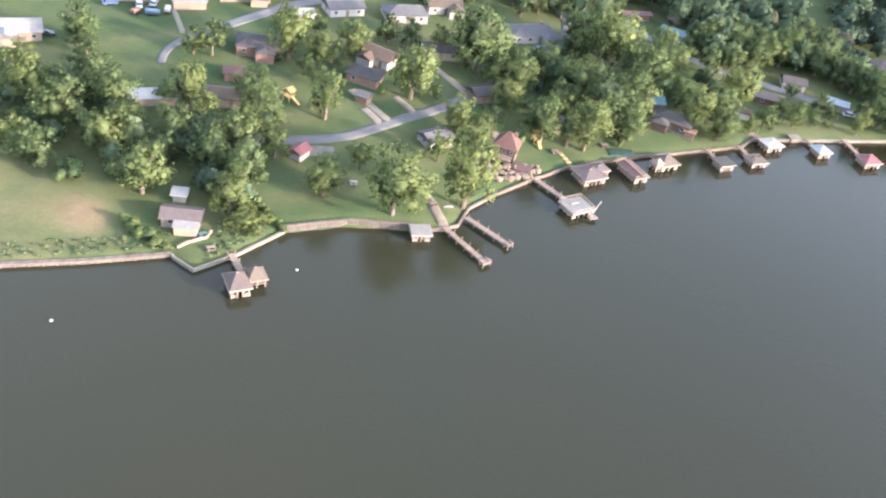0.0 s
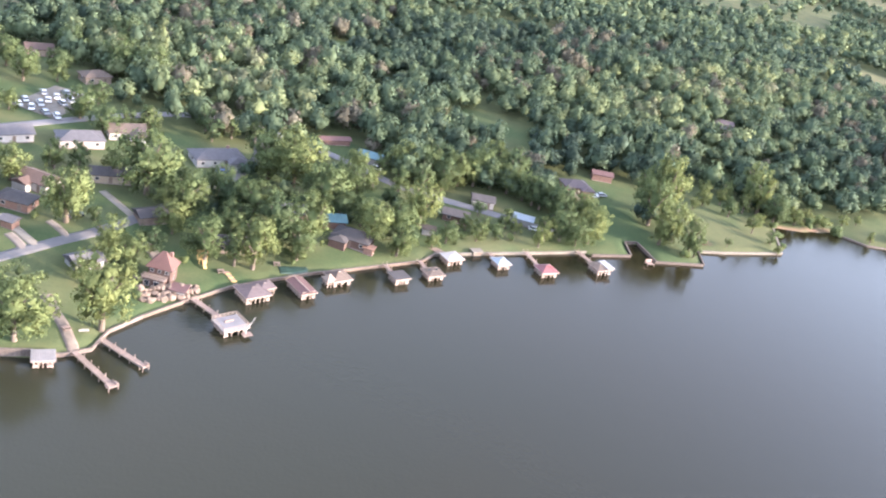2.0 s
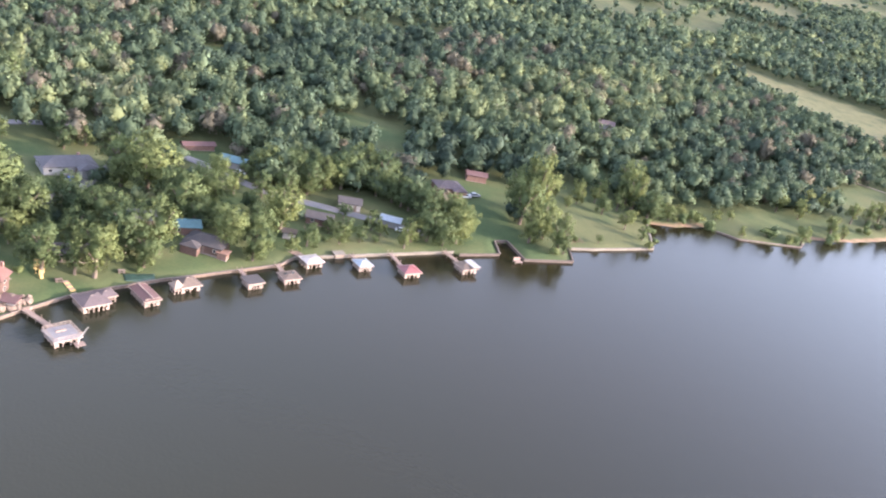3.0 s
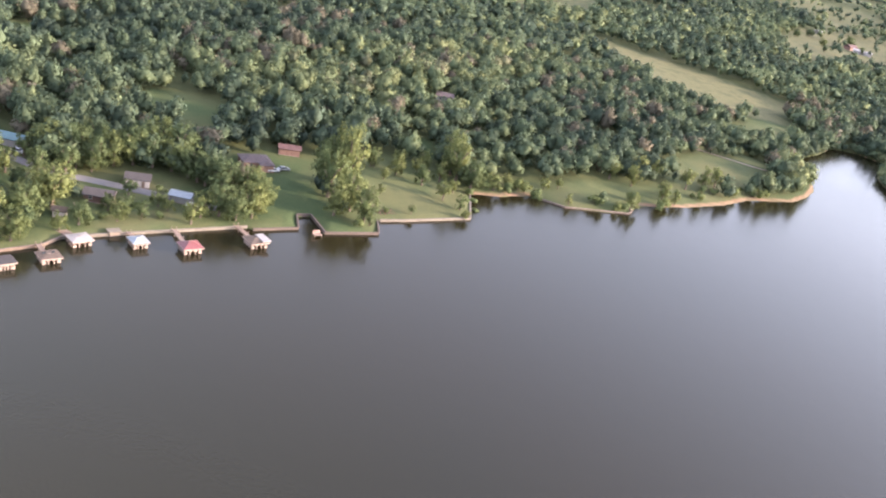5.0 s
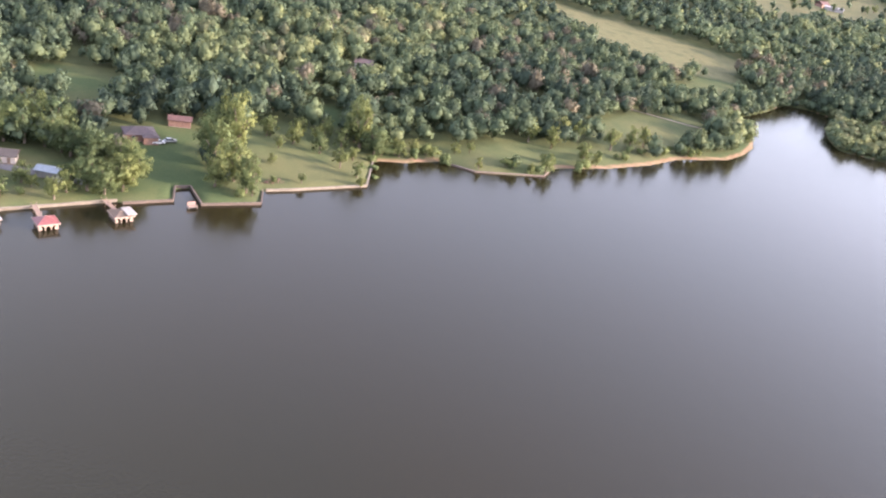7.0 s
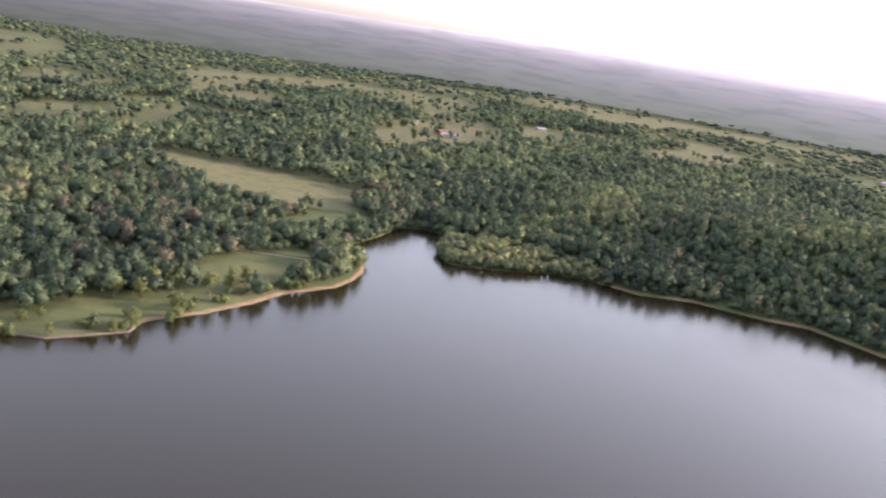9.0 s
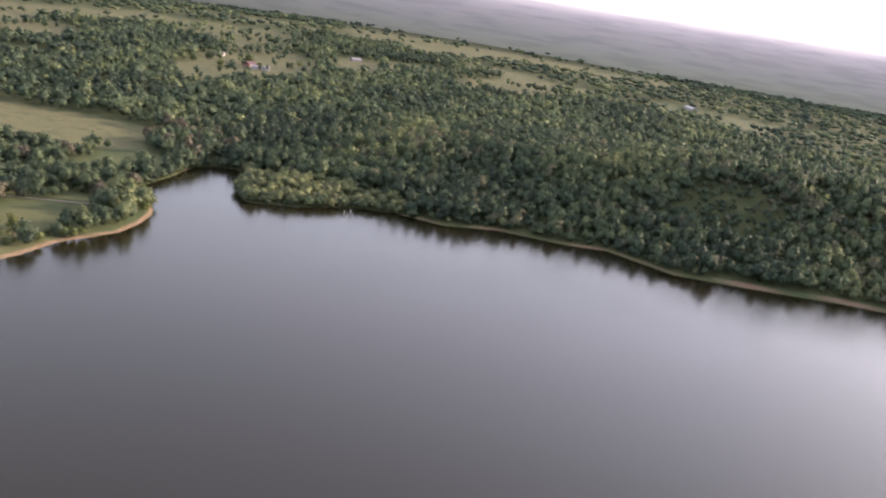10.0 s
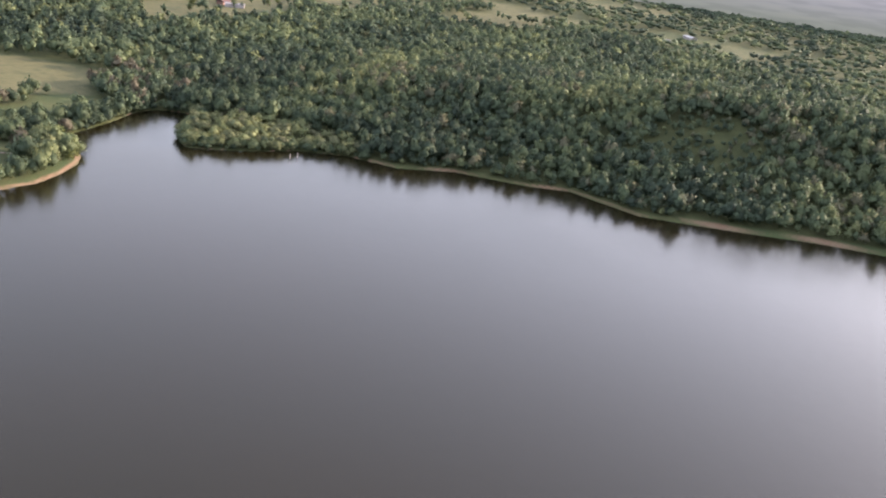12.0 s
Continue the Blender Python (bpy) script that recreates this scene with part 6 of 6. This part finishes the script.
def playset(x, y, rot):
    ob = root("playset", x, y, height(x, y), rot, "yellow wooden playset with slide on a lawn", "playset")
    for i in (-1, 1):
        for j in (-1, 1):
            part("leg", boxed(i * 1.0 - 0.08, i * 1.0 + 0.08, j * 1.0 - 0.08, j * 1.0 + 0.08, -0.3, 2.8), YELLOW, ob)
    part("platform", boxed(-1.2, 1.2, -1.2, 1.2, 1.3, 1.45), YELLOW, ob)
    part("roof", roof_bm("gable", 2.2, 2.2, 2.75, 0.6, 0.3), YELLOW, ob)
    s = bmesh.new()
    v = [s.verts.new(p) for p in ((-0.4, -1.2, 1.45), (0.4, -1.2, 1.45), (0.4, -3.8, 0.1), (-0.4, -3.8, 0.1), (-0.4, -1.2, 1.3), (0.4, -1.2, 1.3), (0.4, -3.8, -0.1), (-0.4, -3.8, -0.1))]
    for f in ((0, 1, 2, 3), (7, 6, 5, 4), (0, 4, 5, 1), (1, 5, 6, 2), (2, 6, 7, 3), (3, 7, 4, 0)):
        s.faces.new([v[i] for i in f])
    part("slide", s, YELLOW, ob)


playset(35.6, 229.9, 20)
playset(-32.5, 222.8, 60)


def tarp_heap(x, y, rot, mat, w, label):
    ob = root("covered_trailer", x, y, height(x, y), rot, label, "trailer")
    part("bed", boxed(-w, w, -0.9, 0.9, 0.45, 0.75, 0.04), DARK_METAL, ob)
    bm = boxed(-w * 0.95, w * 0.95, -0.85, 0.85, 0.754, 1.7, 0.25)
    for v in bm.verts:
        v.co.z += 0.18 * math.sin(v.co.x * 2.3) * (v.co.z > 1.0)
    part("tarp", bm, mat, ob)
    for sx in (-0.5, 0.5):
        for sy in (-1.0, 1.0):
            wh = bmesh.new()
            bmesh.ops.create_cone(wh, cap_ends=True, segments=12, radius1=0.34, radius2=0.34, depth=0.2, matrix=Matrix.Translation((sx, sy, 0.3)) @ Euler((math.pi / 2, 0, 0)).to_matrix().to_4x4())
            part("wheel", wh, RUBBER, ob)


tarp_heap(-78.9, 255.7, 20, BLUE, 2.2, "blue tarpaulin over a small trailer in a yard")
tarp_heap(-83.4, 254.7, 70, ORANGE_BRICK, 1.8, "rust-coloured cover over a trailer in a yard")
tarp_heap(-75.4, 258.8, 100, WHITE, 2.0, "white cover over a trailer in a yard")
car(-83.9, 259.3, 110, CAR_WHITE, "white car parked in a cluttered yard", True)
car(-80.4, 261.9, 95, CAR_SILVER, "silver car parked in a cluttered yard")
car(-91.9, 257.7, 30, CAR_BLUE, "blue car parked in a cluttered yard")
for mx, my in ((570.8, 357.7), (575.9, 358.0)):
    ob = root("marker_post", mx, my, 0, 0, "white post standing in shallow water", "post")
    part("shaft", post(bmesh.new(), 0, 0, -1.5, 2.4, 0.22, 0.2, 8), WHITE, ob)
    part("cap", post(bmesh.new(), 0, 0, 2.404, 2.6, 0.26, 0.12, 8), WHITE, ob)


def garden_steps(x0, y0, x1, y1):
    n = 9
    ob = root("garden_steps", x0, y0, height(x0, y0), math.degrees(math.atan2(y1 - y0, x1 - x0)), "yellowish timber steps descending a lawn to the shore", "steps")
    L = math.hypot(x1 - x0, y1 - y0)
    for k in range(n):
        t = k / (n - 1)
        z = height(x0 + (x1 - x0) * t, y0 + (y1 - y0) * t) - height(x0, y0)
        part("tread", boxed(t * L - 0.3, t * L + 0.3, -0.7, 0.7, z - 0.1, z + 0.2, 0.02), YELLOW if k % 2 else PALE_BOARD, ob)


garden_steps(42.5, 226.9, 46.3, 220.6)


def table_set(x, y, rot, mat, label):
    ob = root("picnic_table", x, y, height(x, y), rot, label, "picnic table")
    part("tabletop", boxed(-0.95, 0.95, -0.4, 0.4, 0.7, 0.77, 0.02), mat, ob)
    for s in (-1, 1):
        part("bench", boxed(-0.95, 0.95, s * 0.85 - 0.15, s * 0.85 + 0.15, 0.42, 0.48, 0.02), mat, ob)
        part("leg", boxed(s * 0.7 - 0.05, s * 0.7 + 0.05, -0.85, 0.85, -0.1, 0.72), mat, ob)


table_set(41.0, 226.5, 20, PALE_BOARD, "pale wooden picnic table on a lawn")
table_set(-39.5, 162.8, 30, R_TEAL, "teal picnic table beside a cabin")
table_set(-36.6, 158.8, 30, PALE_BOARD, "pale picnic table on a lakeside lawn")
table_set(55.6, 235.1, 10, TIMBER, "weathered picnic table under trees")
table_set(9.5, 189.5, 40, PALE_BOARD, "pale picnic table beside a ramp")
table_set(-10.4, 191.9, 10, WHITE, "white picnic table below trees")


def rowing_boat(x, y, z, rot, mat, label, name="rowing_boat", size=1.0):
    ob = root(name, x, y, z, rot, label, "boat")
    ob.matrix_world = ob.matrix_world @ Matrix.Diagonal((size, size * 1.2, size, 1))
    bm = bmesh.new()
    n = 9
    rows = []
    for k in range(n):
        t = k / (n - 1)
        w = 0.75 * math.sin(math.pi * (0.12 + 0.76 * t)) ** 0.7
        xx = -2.1 + 4.2 * t
        rows.append([bm.verts.new(p) for p in ((xx, -w, 0.55), (xx, -w * 0.6, 0.08), (xx, 0, 0.0), (xx, w * 0.6, 0.08), (xx, w, 0.55), (xx, w * 0.85, 0.52), (xx, 0, 0.2), (xx, -w * 0.85, 0.52))])
    for a, b in zip(rows[:-1], rows[1:]):
        for i in range(8):
            j = (i + 1) % 8
            bm.faces.new([a[i], a[j], b[j], b[i]])
    bm.faces.new(rows[0])
    bm.faces.new(list(reversed(rows[-1])))
    part("hull", bm, mat, ob)
    for xx in (-0.8, 0.6):
        part("thwart", boxed(xx - 0.12, xx + 0.12, -0.55, 0.55, 0.4, 0.45), PALE_BOARD, ob)


rowing_boat(13.3, 190.2, height(13.3, 189.2) + 0.02, 20, WHITE, "small white dinghy drawn up on grass", size=0.55)
for bx, by in ((-59.7, 130.4), (-17.8, 158.0)):
    b = bmesh.new()
    bmesh.ops.create_uvsphere(b, u_segments=12, v_segments=8, radius=0.34)
    ob = root("buoy", bx, by, 0.12, 0, "round white mooring buoy floating on the lake", "buoy")
    part("float", b, WHITE, ob)
    part("ring", post(bmesh.new(), 0, 0, 0.27, 0.55, 0.07, 0.05, 6), DARK_METAL, ob)


# ---- shrubs, hedges, undergrowth ----
def shrub(x, y, h, r, label, group):
    cm, tm = SHRUB_KINDS[int(abs(x * 7 + y * 3)) % len(SHRUB_KINDS)]
    ob = root("shrub", x, y, height(x, y), (x * 31) % 360, label, "shrub", group)
    c = new("crown", cm)
    c.parent = ob
    c.color = (0.45 + 0.4 * ((x * 0.37 + y * 0.61) % 1.0), 0, 0, 1)
    c.matrix_basis = Matrix.Translation((0, 0, h * 0.45)) @ Matrix.Diagonal((r * 1.15, r * 1.15, h * 0.52, 1))
    t = new("stem", tm)
    t.parent = ob
    t.matrix_basis = Matrix.Diagonal((h * 0.5, h * 0.5, h * 0.8, 1))


def tarp(x, y, rot, a, b):
    """A dark sheet standing in for a shadow on the grass, slightly rumpled."""
    n, m = 19, 9
    u, v = np.meshgrid(np.linspace(-a, a, n), np.linspace(-b, b, m))
    c, q = math.cos(radians(rot)), math.sin(radians(rot))
    px_, py_ = x + u * c - v * q, y + u * q + v * c
    z = terrain(px_, py_) + 0.12 + 0.05 * np.sin(u * 2.1 + np.sin(v * 3))
    top = np.stack([px_, py_, z], -1).reshape(-1, 3)
    idx = np.arange(n * m).reshape(m, n)
    quads = np.stack([idx[:-1, :-1], idx[:-1, 1:], idx[1:, 1:], idx[1:, :-1]], -1).reshape(-1, 4)
    ring = np.concatenate([idx[0], idx[1:, -1], idx[-1, -2::-1], idx[-2:0:-1, 0]])
    nxt = np.roll(ring, -1)
    sides = np.stack([ring + n * m, nxt + n * m, nxt, ring], -1)
    tagged(link_mesh("tarp", np.concatenate([top, top - (0, 0, 0.3)]), np.concatenate([quads, sides]), worn("dark_green_shade", (0.02, 0.045, 0.032), 0.6, 1.0, 0.3)), "dark green sheet standing in for a shadow on a lakeside lawn", "tarp")


tarp(60.5, 233.7, 13, 4.1, 1.8)


def brush_pile(x, y, rot):
    """A heap of cut reddish branches lying at the water's edge."""
    ob = root("brush_pile", x, y, height(x, y), rot, "heap of dry reddish brush beside the water", "brush pile")
    rng = random.Random(9)
    for k in range(46):
        a, q = rng.uniform(0, 6.28), rng.uniform(0.8, 1.9)
        px, py, pz = rng.gauss(0, 2.2), rng.gauss(0, 0.8), abs(rng.gauss(0, 0.35))
        part("branch", post(bmesh.new(), px - q * math.cos(a) / 2, py - q * math.sin(a) / 2, 0.05 + pz, 0, 0.09, 0.03, 5, top=(px + q * math.cos(a) / 2, py + q * math.sin(a) / 2, 0.25 + pz + rng.uniform(0, 0.5))), BRICK, ob)


brush_pile(209.5, 295.6, 15)


def garden_wall(pts, label, mat, h=0.6):
    """Low wall of separate stones along a line."""
    ob = root("garden_wall", pts[0][0], pts[0][1], height(*pts[0]), 0, label, "garden wall")
    for (ax, ay), (bx, by) in zip(pts[:-1], pts[1:]):
        n = max(1, round(math.hypot(bx - ax, by - ay) / 1.1))
        for k in range(n):
            t = (k + 0.5) / n
            x, y = ax + (bx - ax) * t, ay + (by - ay) * t
            b = part("stone", boxed(-0.52, 0.52, -0.25, 0.25, -0.5, h, 0.06), mat, ob)
            b.matrix_basis = pose(x - pts[0][0], y - pts[0][1], height(x, y) - height(*pts[0]) + 0.05 * (k % 3), 0, 0, math.degrees(math.atan2(by - ay, bx - ax)))
    return ob


garden_wall([(-43.5, 157.5), (-41.7, 159.7), (-38.4, 162.3), (-38.0, 164.9)], "low cream stone garden wall on a lawn", CREAM)
garden_wall([(19.6, 217.1), (22.3, 215.7)], "low pale stone wall stepping down a slope", CONCRETE, 0.5)
garden_wall([(19.7, 213.9), (23.1, 211.8), (26.5, 209.8)], "low pale stone wall stepping down a slope", CONCRETE, 0.5)
_rs = random.Random(5)
for k in range(14):
    t = k / 13
    shrub(-56.5 + 10.5 * t + _rs.uniform(-1, 1), 162.5 - 5.5 * t + _rs.uniform(-1.4, 1.2), _rs.uniform(1.2, 2.6), _rs.uniform(1.0, 1.7), "rough green bush beside a cabin lawn", "cabin bushes")
for x, y, h, r in ((-30.8, 167.6, 5.5, 3.6), (-33.9, 166.8, 4.0, 2.6), (-27.6, 170.4, 3.6, 2.3), (-28.6, 166.8, 2.6, 1.8), (-32.0, 171.6, 5.0, 3.0)):
    tree(x, y, h, r, "spreading yellow-green bush on a lakeside bank", "cabin bushes", "bush", 0.86)
for k in range(9):
    s = k / 8
    shrub(-33 + 9.4 * s, 180 - 9.6 * s, _rs.uniform(1.4, 2.2), _rs.uniform(0.9, 1.3), "rough green hedge bush along a boundary", "boundary hedge")
for k in range(34):
    t = _rs.random()
    xs_, ys_ = np.interp(t, np.linspace(0, 1, 7), [256, 285, 322, 366, 395, 430, 470]), np.interp(t, np.linspace(0, 1, 7), [326, 327, 320, 340, 353, 360, 396])
    o = _rs.uniform(1.5, 9.0)
    h = _rs.uniform(2.0, 5.5)
    shrub(xs_ - o * 0.35, ys_ + o, h, h * 0.5, "fresh green waterside bush on a sandy bank", "waterside bushes")
for k in range(26):
    x, y = _rs.uniform(-98, -34), _rs.uniform(170, 214)
    h = _rs.uniform(2.0, 5.0)
    shrub(x, y, h, h * 0.6, "dark green undergrowth bush in a grove", "grove undergrowth")
for x, y, h in ((31.2, 226.9, 2.5), (38.2, 235.9, 3), (62.1, 240.5, 2.5), (110.0, 267.9, 3), (114.9, 270.8, 2.5), (130.8, 274.5, 2.6), (145.6, 278.3, 3), (-42.8, 240.2, 2), (-38.8, 242.1, 2), (60.1, 236.5, 1.6), (-19.7, 234.7, 2), (-8.8, 234.6, 2), (196.7, 281.9, 3.0), (210.0, 296.5, 2.4), (251.5, 323.8, 3.4), (250.5, 317.2, 3.0), (249.2, 309.8, 2.6), (20.1, 206.0, 2.2), (22.1, 208.0, 2.0)):
    shrub(x, y, h, h * 0.6, "round green garden bush", "garden bushes")
for x, y, h, r in ((793.3, 855.1, 9, 4.5), (826.9, 874.8, 9, 5), (808.3, 828.5, 8, 4.5), (861.3, 851.8, 11, 7), (726.9, 711.1, 9, 4.5), (716.1, 728.4, 8, 4), (899.7, 826.2, 9, 4), (919.9, 836.8, 9, 4), (848.9, 813.9, 8, 4), (784.8, 793.1, 8, 4)):
    tree(x, y, h, r, "round dark tree standing alone in a hay field", "field trees")
for x, y, h, r in ((130.8, 282.0, 7, 3.4), (121.9, 287.7, 6, 3.0), (133.8, 279.5, 5, 2.5), (115.9, 275.8, 6, 3), (145.7, 282.3, 8, 3.6)):
    tree(x, y, h, r, "leafy green tree beside a street cottage", "street trees")


def pond(x, y, a, b):
    t = np.linspace(0, 2 * np.pi, 33)[:-1]
    wob = 1 + 0.12 * np.sin(3 * t) + 0.08 * np.sin(5 * t + 1)
    px_, py_ = x + a * wob * np.cos(t), y + b * wob * np.sin(t)
    z = float(np.max(terrain(px_, py_))) + 0.4
    v = np.concatenate([np.stack([px_, py_, np.full(32, z)], -1), np.stack([px_ * 1.0, py_, np.full(32, z - 3)], -1), [(x, y, z)]])
    i = np.arange(32)
    j = (i + 1) % 32
    tris = np.concatenate([np.stack([i, j, np.full(32, 64)], -1), np.stack([i, i + 32, j], -1), np.stack([j, i + 32, j + 32], -1)])
    tagged(link_mesh("pond_water", v, tris, WATER), "small bright farm pond among woods", "pond", kind="structure")


pond(1318, 600, 30, 11)
